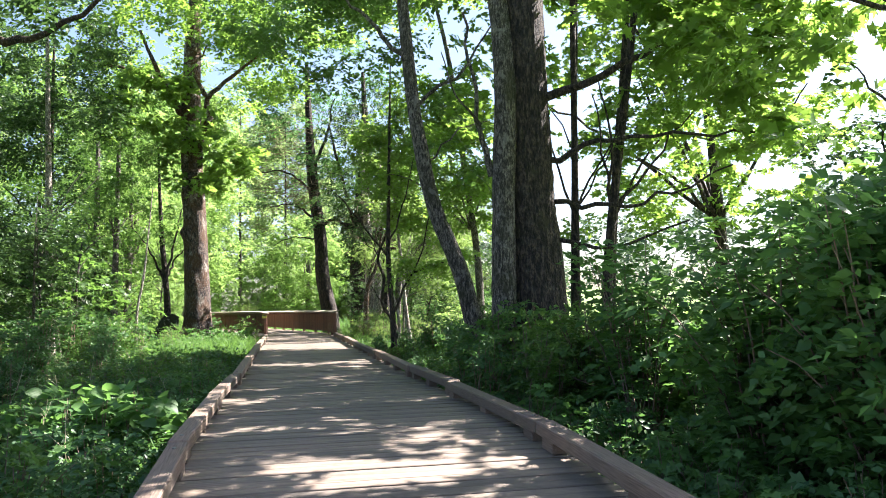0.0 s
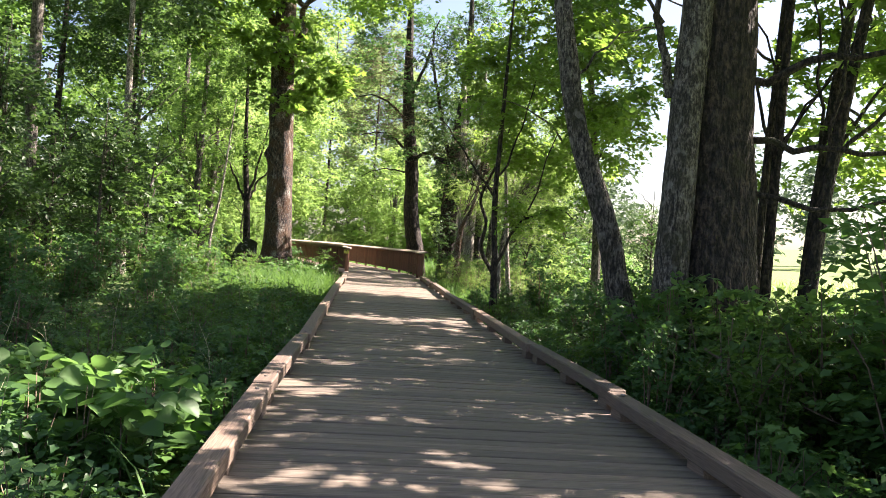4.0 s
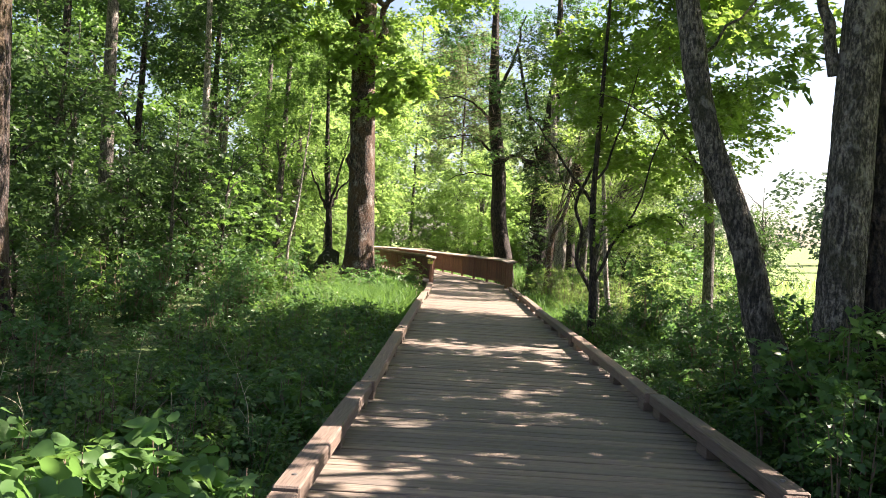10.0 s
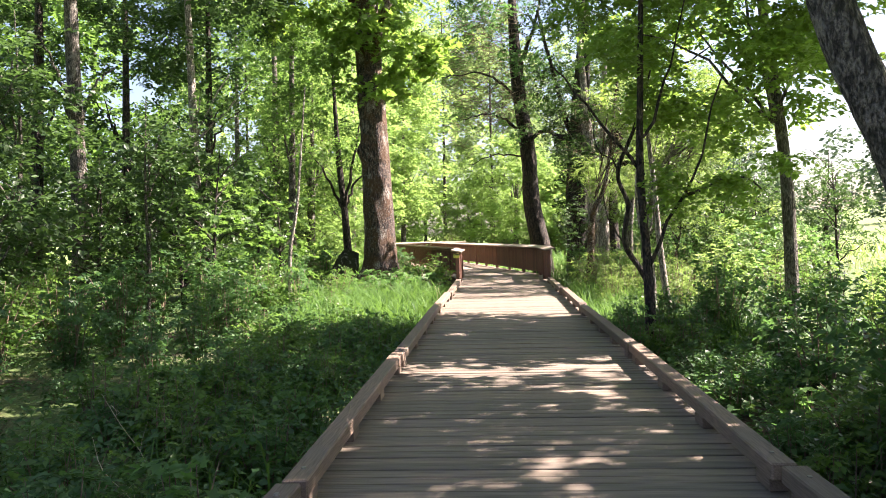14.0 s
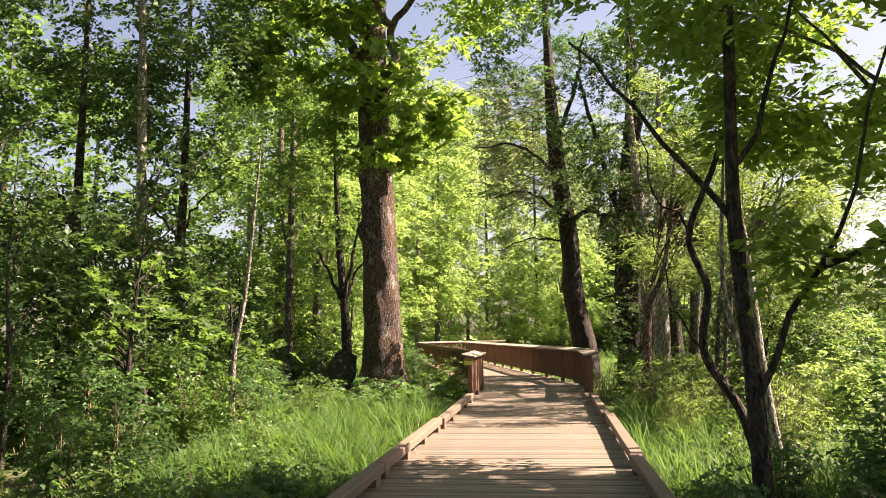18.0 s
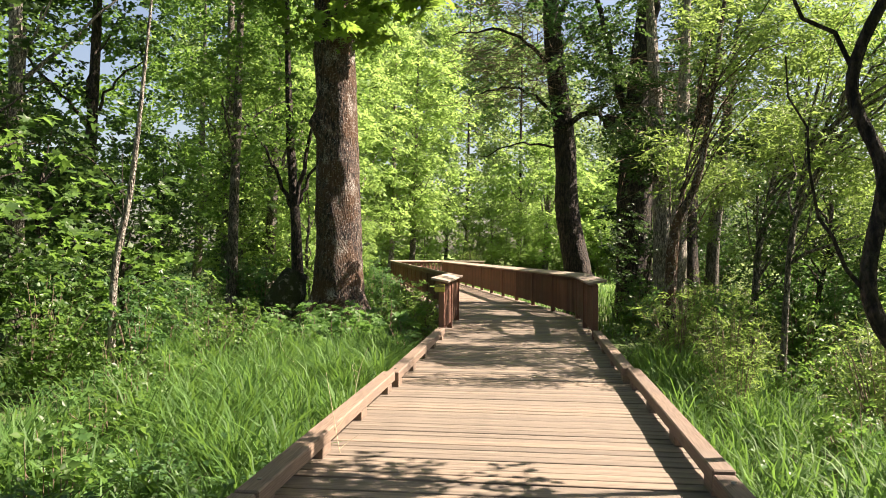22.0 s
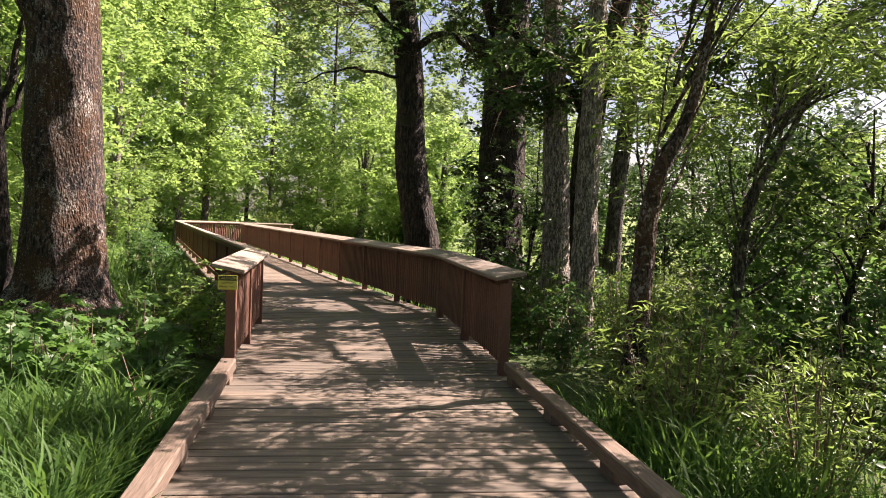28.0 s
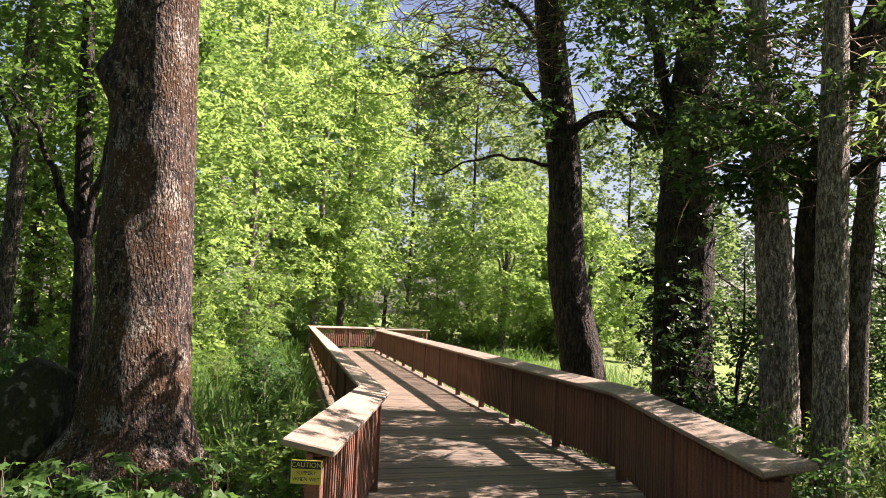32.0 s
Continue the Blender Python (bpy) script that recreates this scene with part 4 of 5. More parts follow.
# tall stems on the left side
TALL = [(-14.5, 28.5, 0.14, 15, B_PALE), (-19.2, 23.8, 0.27, 17, B_GREY), (-20.1, 23.1, 0.25, 16, B_GREY), (-15.5, 24.5, 0.20, 15, B_GREY), (-18.6, 30.4, 0.15, 14, B_DARK), (-17, 33, 0.15, 15, B_DARK),
        (-16.5, 38.5, 0.16, 15, B_GREY), (-13.5, 11.0, 0.16, 15, B_DARK), (-19, 20, 0.22, 16, B_DARK), (-21, 29, 0.2, 16, B_DARK), (-19, 42, 0.2, 16, B_GREY)]
# crowns nearer than y 36 take the shade-darkened leaf colour
for k, (x, y, rr, h, mat) in enumerate(TALL):
    g = np.random.default_rng(100 + k)
    dx, dy = g.normal(0, 0.35, 2)
    c, r = cat(spread((x + dx, y + dy, h * 0.72), (2.9, 2.9, h * 0.28), 42, g, 0.5, 1.0), spread((x, y, 4.2), (2.2, 2.2, 1.8), 14, g, 0.35, 0.75))
    tree("tall_alder", [(x, y, -0.5), (x + dx * 0.2, y, 3), (x + dx * 0.5, y + dy * 0.5, h * 0.5), (x + dx, y + dy, h)], [rr * 1.1, rr, rr * 0.75, 0.03], mat, "tall straight alder with mottled bark and high foliage", sides=12, lumps=0.08, flare=0.3, seed=100 + k,
         limbs=limb_to((x + dx * 0.3, y, 4.5), [(x + g.uniform(-2, 2), y + g.uniform(-2, 2), 6.5) for _ in range(3)], rr * 0.35, 0.015, g),
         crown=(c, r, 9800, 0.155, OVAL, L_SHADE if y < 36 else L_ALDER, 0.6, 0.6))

# old maple standing back in the undergrowth, its limbs reaching over
c, r = cat(spread((-8.6, 14.6, 11), (3.4, 3.0, 3.6), 40, g0, 0.45, 0.9), spread((-6.6, 13.4, 7.0), (1.8, 1.4, 0.8), 10, g0, 0.3, 0.5))
tree("old_maple", [(-9.95, 13.9, -0.5), (-10.0, 13.9, 2), (-10.05, 13.95, 6), (-9.9, 14.4, 11), (-9.4, 14.8, 15)], [0.66, 0.58, 0.5, 0.3, 0.08], B_OLD_SHADED, "stout old maple with mossy red-brown bark in the undergrowth", sides=24, lumps=0.06, flare=0.35, seed=131, rings=60,
     limbs=[([(-10.0, 13.95, 5.6), (-8.6, 14.2, 6.5), (-7.2, 13.7, 6.4), (-5.4, 13.0, 7.0)], 0.15, 0.03), ([(-8.4, 14.1, 6.5), (-7.9, 13.4, 7.4), (-6.6, 12.6, 7.8)], 0.08, 0.02), ([(-10.0, 14.1, 7.4), (-10.8, 15.4, 8.8), (-12.2, 15.6, 9.8)], 0.14, 0.03)],
     crown=(c, r, 7500, 0.16, OVAL, L_SHADE, 0.7, 0.5))

# slender pale snag
tree("pale_snag", [(-10.4, 26.2, -0.5), (-10.35, 26.2, 1.2), (-10.15, 26.3, 2.6), (-9.9, 26.4, 5.5)], [0.06, 0.05, 0.04, 0.015], B_PALE, "thin pale leaning sapling among shrubs", sides=8, seed=130)

# bright trees round the far bend, sunlight and haze put into their leaf colours
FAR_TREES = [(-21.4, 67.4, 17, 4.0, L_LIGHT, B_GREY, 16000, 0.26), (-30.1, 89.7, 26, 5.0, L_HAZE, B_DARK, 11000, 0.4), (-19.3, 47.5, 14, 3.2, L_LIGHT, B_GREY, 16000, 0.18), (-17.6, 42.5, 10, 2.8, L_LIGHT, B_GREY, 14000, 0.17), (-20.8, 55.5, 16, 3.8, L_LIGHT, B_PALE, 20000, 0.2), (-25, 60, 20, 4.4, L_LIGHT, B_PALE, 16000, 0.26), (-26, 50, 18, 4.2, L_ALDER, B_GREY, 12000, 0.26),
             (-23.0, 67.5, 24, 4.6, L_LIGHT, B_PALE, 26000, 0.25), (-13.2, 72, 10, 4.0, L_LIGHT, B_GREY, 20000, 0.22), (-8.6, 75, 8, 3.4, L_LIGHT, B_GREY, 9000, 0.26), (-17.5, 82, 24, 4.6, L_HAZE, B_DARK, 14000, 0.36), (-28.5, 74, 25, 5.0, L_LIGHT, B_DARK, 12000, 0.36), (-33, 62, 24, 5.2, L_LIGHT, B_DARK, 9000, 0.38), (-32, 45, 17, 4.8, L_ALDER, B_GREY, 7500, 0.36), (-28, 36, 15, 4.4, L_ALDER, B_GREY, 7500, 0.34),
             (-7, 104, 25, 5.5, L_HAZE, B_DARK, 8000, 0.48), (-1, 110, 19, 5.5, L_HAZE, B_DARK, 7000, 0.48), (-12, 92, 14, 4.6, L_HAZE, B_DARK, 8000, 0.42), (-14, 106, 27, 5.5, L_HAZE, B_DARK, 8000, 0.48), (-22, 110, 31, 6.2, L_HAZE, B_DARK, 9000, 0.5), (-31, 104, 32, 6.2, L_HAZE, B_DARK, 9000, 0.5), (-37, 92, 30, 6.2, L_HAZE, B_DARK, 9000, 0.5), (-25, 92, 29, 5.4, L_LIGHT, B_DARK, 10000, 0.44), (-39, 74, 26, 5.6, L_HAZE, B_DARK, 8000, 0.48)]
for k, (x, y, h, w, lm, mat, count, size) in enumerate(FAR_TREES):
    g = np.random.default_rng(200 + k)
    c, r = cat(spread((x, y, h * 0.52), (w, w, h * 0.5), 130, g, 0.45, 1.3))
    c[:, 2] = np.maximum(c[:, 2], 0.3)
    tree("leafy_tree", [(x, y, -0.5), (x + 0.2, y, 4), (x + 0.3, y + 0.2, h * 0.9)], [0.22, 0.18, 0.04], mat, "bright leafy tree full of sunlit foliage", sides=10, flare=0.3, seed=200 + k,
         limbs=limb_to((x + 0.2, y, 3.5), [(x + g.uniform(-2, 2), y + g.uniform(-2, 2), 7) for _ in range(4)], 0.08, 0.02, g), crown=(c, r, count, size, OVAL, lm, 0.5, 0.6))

# ---- understory and shrubs ----
def understory(seed, height, width, count, size, shape, lm, mat, label):
    """A bushy young tree, leafy nearly to the ground, round its own origin."""
    g = np.random.default_rng(seed)
    tips, limbs = [], []
    for k in range(13):
        h = height * g.uniform(0.12, 0.8)
        a, reach = g.uniform(0, 6.28), width * g.uniform(0.5, 1.0) * (1.05 - 0.45 * h / height)
        t = (np.cos(a) * reach, np.sin(a) * reach, h + height * g.uniform(0.08, 0.22))
        limbs.append(([(0, 0, h), (t[0] * 0.5, t[1] * 0.5, (h + t[2]) / 2 + 0.25), t], 0.035, 0.008))
        tips += [t, (t[0] * 0.7, t[1] * 0.7, t[2] - 0.1), (t[0] * 0.4, t[1] * 0.4, h + 0.2)]
    c = np.vstack([np.array(tips)[g.permutation(len(tips))[:20]], spread((0, 0, height * 0.55), (width * 0.9, width * 0.9, height * 0.42), 34, g)[0]])
    return tree("young_tree", [(0, 0, -0.3), (0.1, 0, height * 0.3), (-0.1, 0.1, height * 0.6), (0.1, 0.1, height)], [0.07, 0.06, 0.04, 0.01], mat, label, limbs=limbs, sides=8, seed=seed,
                crown=(c, g.uniform(0.3, 0.75, len(c)), count, size, shape, lm, 0.7, 0.55))


YOUNG = {
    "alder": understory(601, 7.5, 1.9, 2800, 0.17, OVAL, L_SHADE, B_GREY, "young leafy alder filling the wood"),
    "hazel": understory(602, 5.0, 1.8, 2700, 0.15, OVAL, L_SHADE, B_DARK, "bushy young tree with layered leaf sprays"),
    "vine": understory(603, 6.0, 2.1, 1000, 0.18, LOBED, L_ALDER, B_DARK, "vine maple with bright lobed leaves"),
    "dark": understory(605, 6.5, 1.9, 3600, 0.135, OVAL, L_SHADE, B_DARK, "young tree with dense leaves darkened for shade"),
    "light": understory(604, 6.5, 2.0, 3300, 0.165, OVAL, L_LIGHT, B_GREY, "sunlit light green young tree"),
}


def shrub(name, seed, label, mat, shape, size, count, height, width, flat=0.8, stems=14):
    """A shrub of the given height and half width, round its own origin."""
    g = np.random.default_rng(seed)
    root = empty(name, label=label, category="shrub")
    pieces, tips = [], []
    for k in range(stems):
        a, rr = g.uniform(0, 6.28), g.uniform(0.1, 0.9)
        t = np.array([np.cos(a) * width * rr, np.sin(a) * width * rr, height * (1 - 0.4 * rr * rr) * g.uniform(0.7, 1.1)])
        b = np.array([np.cos(a) * 0.12, np.sin(a) * 0.12, -0.15])
        q = smooth_path([b, (b + t) / 2 + np.array([0, 0, 0.18 * height]), t], 5)
        pieces.append(tube(q, np.array([0.012, 0.009, 0.004]) * min(1, height), 3))
        tips += [q[1], (q[1] + q[2]) / 2, q[2], q[3], q[4]]
    V, F = join_vf(pieces)
    part_me("branchwork", mesh_np("branchwork", V, F, TWIG), root)
    tips = np.array(tips)
    V, F = sprays(tips, np.full(len(tips), 0.22 * width + 0.05), count, size, shape, g, 0.8, 7, flat)
    part_me("foliage", mesh_np("foliage", V, F, mat), root)
    return root


def herb(seed):
    """A nettle-like herb: upright stalks with pairs of leaves."""
    g = np.random.default_rng(seed)
    root = empty("nettle_clump", label="clump of upright nettles with paired toothed leaves", category="herb")
    pieces, VV, FF, at = [], [], [], 0
    for _ in range(9):
        b = np.array([*g.normal(0, 0.16, 2), -0.05])
        t = b + np.array([*g.normal(0, 0.12, 2), g.uniform(0.45, 0.85)])
        q = smooth_path([b, (b + t) / 2 + np.array([*g.normal(0, 0.03, 2), 0]), t], 9)
        pieces.append(tube(q, [0.005, 0.003], 4))
        pos = np.repeat(q[2:], 4, 0) + g.normal(0, 0.008, (28, 3))
        V, F = leaves(pos, np.repeat(np.linspace(0.12, 0.06, 7), 4), OVAL, g, 0.9, 0.25)
        VV.append(V), FF.append(F + at)
        at += len(V)
    for V, F in pieces:
        part_me("stalk", mesh_np("stalk", V, F, L_GRASS), root)
    part_me("foliage", mesh_np("foliage", np.vstack(VV), np.vstack(FF), L_ALDER), root)
    return root


SHRUBS = {
    "deep1": shrub("salmonberry_shrub", 301, "low dense dark green leafy shrub", L_DEEP, OVAL, 0.085, 850, 0.8, 0.6),
    "deep2": shrub("salmonberry_shrub", 302, "dense dark green leafy shrub", L_DEEP, OVAL, 0.10, 1400, 1.5, 0.95),
    "deep3": shrub("salmonberry_shrub", 303, "tall dense thicket shrub with dark leaves", L_BRAMBLE, OVAL, 0.12, 2200, 2.7, 1.25, stems=20),
    "lobed1": shrub("thimbleberry_shrub", 304, "low broad-leaved shrub with lobed leaves", L_BRAMBLE, LOBED, 0.10, 380, 0.8, 0.6),
    "lobed2": shrub("thimbleberry_shrub", 305, "broad-leaved green shrub with lobed leaves", L_BRAMBLE, LOBED, 0.12, 600, 1.6, 0.9),
    "fine1": shrub("snowberry_shrub", 306, "low loose shrub with small leaves", L_ALDER, OVAL, 0.078, 850, 0.75, 0.6),
    "fine2": shrub("snowberry_shrub", 307, "loose shrub with small bright leaves", L_ALDER, OVAL, 0.085, 1400, 1.5, 0.9),
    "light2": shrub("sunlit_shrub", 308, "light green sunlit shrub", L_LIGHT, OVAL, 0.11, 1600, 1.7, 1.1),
    "willow2": shrub("willow_shrub", 309, "bushy willow with narrow olive leaves", L_OLIVE, LANCE, 0.12, 1500, 1.9, 1.0, 0.3, 22),
    "broad": shrub("thimbleberry_shrub", 311, "low plant with broad pale green leaves", L_BRAMBLE, BROAD, 0.105, 240, 0.55, 0.5, stems=7),
    "herb": herb(310),
}
SHRUBS.update(YOUNG)
used = set()


def put(kind, x, y, scale=1.0):
    z = float(ground_z(np.array(x), np.array(y))) - 0.02
    w = scale * rng.uniform(0.9, 1.15)
    m = pose(x, y, z, rng.normal(0, 3), rng.normal(0, 3), rng.uniform(0, 360)) @ Matrix.Diagonal((w, w, scale, 1))
    if kind in used:
        return copy_thing(SHRUBS[kind], m)
    used.add(kind)
    SHRUBS[kind].matrix_basis = m
    return SHRUBS[kind]


def band(kinds, s0, s1, n0, n1, count, lo=0.8, hi=1.2):
    """Plants spread evenly, with some jitter, over a stretch of ground."""
    for k in range(count):
        s = s0 + (s1 - s0) * (k + rng.uniform(0, 1)) / count
        n = n0 + (n1 - n0) * ((k * 0.618) % 1.0)
        p = P(s, n + rng.normal(0, 0.12))
        put(kinds[rng.integers(len(kinds))], p.x, p.y, rng.uniform(lo, hi))


def beside_bend(kinds, y0, y1, d0, d1, count, lo, hi):
    """Plants d metres to the left of the railing that leads to the far bend."""
    for k in range(count):
        y = y0 + (y1 - y0) * (k + rng.uniform(0, 1)) / count
        d = d0 + (d1 - d0) * ((k * 0.618) % 1.0)
        put(kinds[rng.integers(len(kinds))], -7.95 - 0.464 * (y - 34.5) - d, y, rng.uniform(lo, hi))


# left side: low by the kerb, taller farther off, then leafy young trees
band(["herb", "fine1", "lobed1", "deep1"], -3, 22, -2.9, -1.95, 44, 0.7, 1.1)
band(["fine1", "deep1", "fine1", "herb"], -3, 22.5, -4.4, -2.8, 36, 0.7, 1.1)
band(["deep1", "fine1", "fine1"], 9, 22, -4.2, -2.5, 22, 0.65, 1.0)
band(["fine2", "deep2", "deep1"], -2, 31, -7.0, -4.4, 38, 0.65, 1.0)
band(["fine2", "deep2"], -2, 33, -10.5, -7.0, 18, 1.0, 1.35)
beside_bend(["fine1", "deep1", "light2"], 34, 50, 0.9, 5.0, 24, 0.6, 1.0)
band(["fine1", "herb", "lobed1", "fine1"], 21, 28, -5.4, -2.6, 13, 0.55, 0.85)
band(["alder", "hazel", "hazel"], 6, 34, -12.5, -7.6, 13, 0.75, 1.1)
band(["deep2", "fine2", "deep2", "deep1"], 3, 27, -12.0, -6.2, 40, 0.8, 1.15)
band(["hazel", "alder"], 8, 27, -16.0, -10.0, 5, 0.8, 1.1)
beside_bend(["light", "light", "alder"], 39, 56, 4.0, 9.0, 9, 0.7, 1.0)
band(["alder", "hazel"], 26, 44, -20, -12.5, 5, 1.0, 1.4)
band(["light"], 46, 60, -20, -12.5, 4, 1.0, 1.4)
band(["fine2", "deep2", "hazel"], 26, 40, -13, -8, 16, 0.8, 1.2)
for _ in range(18):
    put(["fine2", "deep2"][rng.integers(2)], rng.uniform(-21, -12.6), rng.uniform(27, 44), rng.uniform(0.9, 1.4))
for _ in range(12):
    put(["fine1", "deep1", "lobed1"][rng.integers(3)], rng.uniform(-16, -12.9), rng.uniform(30, 37), rng.uniform(0.8, 1.2))
for x, y in ((-8.6, 30.6), (-8.9, 31.2), (-9.8, 30.4), (-10.6, 31.0)):
    put(["lobed1", "fine1", "herb"][rng.integers(3)], x, y, rng.uniform(0.8, 1.1))
for x, y in ((1.9, 10.7), (2.5, 10.9), (3.1, 10.5), (2.2, 9.9), (2.9, 9.7), (3.5, 11.2)):
    put("light2", x, y, rng.uniform(0.85, 1.1))
for x, y, k in ((0.75, 11.2, 0.8), (1.15, 11.1, 1.0), (1.5, 11.2, 1.15), (1.3, 10.4, 0.9), (0.9, 9.5, 0.85), (1.5, 9.4, 1.0), (0.95, 10.3, 0.7)):
    put("fine2" if k > 0.85 else "deep2", x, y, k)
for x, y in ((-3.0, 8.0), (-3.3, 8.4), (-3.7, 7.9), (-4.0, 8.5), (-3.5, 7.4), (-2.9, 7.3), (-4.3, 7.8), (-3.2, 9.0)):
    put("broad", x, y, rng.uniform(0.9, 1.25))
band(["vine"], 26, 30, -7.5, -5.5, 2, 0.7, 0.9)
for x, y in ((-8.6, 32.4), (-9.2, 32.2), (-9.9, 32.1), (-10.6, 32.2), (-9.6, 32.9), (-10.3, 32.9), (-8.9, 33.1), (-11.2, 32.3)):
    put("lobed1", x, y, rng.uniform(1.1, 1.5))
for x, y in ((-8.35, 31.6), (-8.8, 31.3), (-9.4, 31.5), (-8.55, 30.9), (-9.1, 30.8), (-9.9, 31.4)):
    put("lobed1", x, y, rng.uniform(1.1, 1.4))
band(["fine1", "herb", "broad"], 29.5, 33.2, -2.7, -1.9, 7, 0.5, 0.75)
# right side: tall dark thicket first, then low growth, then the willow brake
band(["deep3", "deep3", "lobed2"], 3.6, 9.5, 3.3, 5.6, 18, 0.8, 1.05)
for x, y in ((3.4, 4.8), (4.0, 5.5), (3.7, 6.3), (4.6, 4.8), (4.5, 6.6), (3.1, 5.6)):
    put("deep3", x, y, rng.uniform(0.9, 1.15))
for x, y, k in ((5.0, 7.4, 0.62), (4.7, 6.2, 0.55)):
    put("dark", x, y, k)
for x, y in ((2.75, 4.4), (2.9, 5.0), (3.1, 4.2), (2.6, 5.4), (2.5, 6.1), (3.3, 4.6)):
    put("lobed1", x, y, rng.uniform(0.8, 1.1))
band(["lobed1", "deep1", "lobed1"], 1.6, 9, 1.95, 2.7, 16, 0.7, 1.15)
band(["fine2", "lobed2", "light2"], 8.6, 11.5, 2.6, 4.8, 12, 0.8, 1.2)
band(["deep1", "lobed1", "fine1"], 9, 15, 2.0, 3.0, 16, 0.6, 0.95)
band(["deep2", "fine2"], 11.6, 13.8, 2.9, 4.2, 6, 0.95, 1.3)
band(["deep1", "fine1"], 13.5, 21.5, 2.1, 3.2, 18, 0.7, 1.0)
band(["deep1", "fine1", "deep2"], 13.5, 21.5, 3.2, 4.8, 16, 0.75, 1.1)
band(["light2", "fine2"], 15, 31, 5.2, 10, 16, 0.8, 1.2)
band(["fine1", "willow2", "fine1"], 24, 31, 2.4, 5.5, 14, 0.6, 1.0)
band(["willow2", "deep2", "fine2"], 30, 40, 2.6, 6, 22, 0.7, 1.1)
band(["deep3", "deep3", "willow2"], 28, 42, 4.8, 9.5, 16, 0.8, 1.15)
band(["willow2", "hazel"], 31, 38, 5.2, 8.5, 4, 0.6, 0.8)
band(["dark"], 38, 46, 3.4, 8.0, 7, 0.7, 1.0)
for x, y in ((1.6, 40.5), (0.2, 44.0), (5.0, 42.0), (-1.2, 41.5)):
    put("dark", x, y, rng.uniform(1.2, 1.5))
band(["dark", "hazel", "hazel"], 33, 44, 8.5, 13.0, 7, 0.7, 0.95)
band(["deep2", "fine2", "deep2"], 31, 41, 3.4, 6.5, 8, 0.7, 1.0)
for x, y in ((-0.6, 19.7), (-0.3, 20.5), (-1.5, 20.1), (-0.9, 21.2), (-1.3, 19.2)):
    put("deep2", x, y, rng.uniform(0.55, 0.75))
# around the far bend
for _ in range(24):
    y = rng.uniform(44, 76)
    put(["light2", "fine2", "light"][rng.integers(3)], -12.4 - (y - 44) * 0.464 - rng.uniform(1.6, 7), y, rng.uniform(0.6, 1.0))
for _ in range(20):
    put(["light2", "willow2", "light", "light"][rng.integers(4)], rng.uniform(-12, -2), rng.uniform(72, 86), rng.uniform(0.9, 1.4))

for _ in range(26):
    y = rng.uniform(57, 72)
    put(["light2", "deep2", "light2"][rng.integers(3)], -21.3 - (y > 64) * 0.6 - rng.uniform(0.6, 5), y, rng.uniform(1.0, 1.6))
for _ in range(20):
    put(["light2", "willow2", "deep2"][rng.integers(3)], rng.uniform(-19.5, -8), rng.uniform(72, 77), rng.uniform(1.2, 1.8))

for k in range(12):
    put("light", -27 + 1.15 * k + rng.uniform(-0.4, 0.4), rng.uniform(75, 84), rng.uniform(1.0, 1.35))
for k in range(10):
    put(["light2", "fine2"][k % 2], -22.5 + 0.95 * k, rng.uniform(70.5, 72.5), rng.uniform(1.1, 1.5))

for x, y, k in ((3.55, 4.3, 1.05), (3.95, 4.9, 1.15), (4.4, 5.4, 1.2), (4.3, 4.5, 1.2)):
    put("deep3", x, y, k)
for x, y, k in ((-6.0, 20.6, 0.85), (-5.6, 20.0, 0.8), (-6.6, 21.2, 0.95), (-5.9, 21.6, 0.7), (-6.9, 20.2, 1.0), (-7.2, 21.9, 0.95), (-6.5, 22.2, 0.8), (-5.4, 20.9, 0.65), (-7.6, 22.8, 0.9)):
    put(["deep1", "fine1", "lobed1"][rng.integers(3)], x, y, k)
for x, y, k in ((1.2, 10.95, 0.95), (1.75, 11.15, 1.0)):
    put("lobed2", x, y, k)
for x, y, k in ((-13.4, 20.4, 1.1), (-15.6, 21.4, 1.2), (-12.0, 18.2, 0.95)):
    put("alder", x, y, k)
# brambles standing out of the grass before the great maple, and shrubs closing the gap behind them
for x, y, k in ((-8.3, 24.2, 0.9), (-9.1, 24.6, 1.0), (-8.8, 25.4, 0.85), (-9.8, 25.6, 1.05), (-10.4, 26.6, 1.1), (-9.4, 26.7, 0.8), (-7.9, 23.4, 0.8), (-8.4, 23.2, 0.9), (-10.6, 25.2, 1.1), (-11.2, 27.6, 1.1), (-9.9, 27.9, 0.75)):
    put(["fine2", "lobed1", "fine1"][rng.integers(3)], x, y, k)
for x, y, k in ((-13.6, 30.4, 1.0), (-12.8, 31.2, 0.9), (-14.4, 30.0, 1.1), (-12.2, 30.4, 0.8), (-15.2, 29.8, 1.1), (-13.0, 29.4, 0.8), (-14.0, 31.6, 1.1), (-11.8, 29.2, 0.7)):
    put(["deep2", "fine2"][rng.integers(2)], x, y, k)

# ---- grass and ground cover ----
def scatter(rects, g):
    """Places on the ground inside stretches (s0, s1, n0, n1, count)."""
    out = []
    for s0, s1, n0, n1, count in rects:
        s, n = g.uniform(s0, s1, count), g.uniform(n0, n1, count)
        x, y = O[0] + AX * s + AY * n, O[1] + AY * s - AX * n
        out.append(np.stack([x, y, ground_z(x, y)], 1))
    return np.vstack(out)


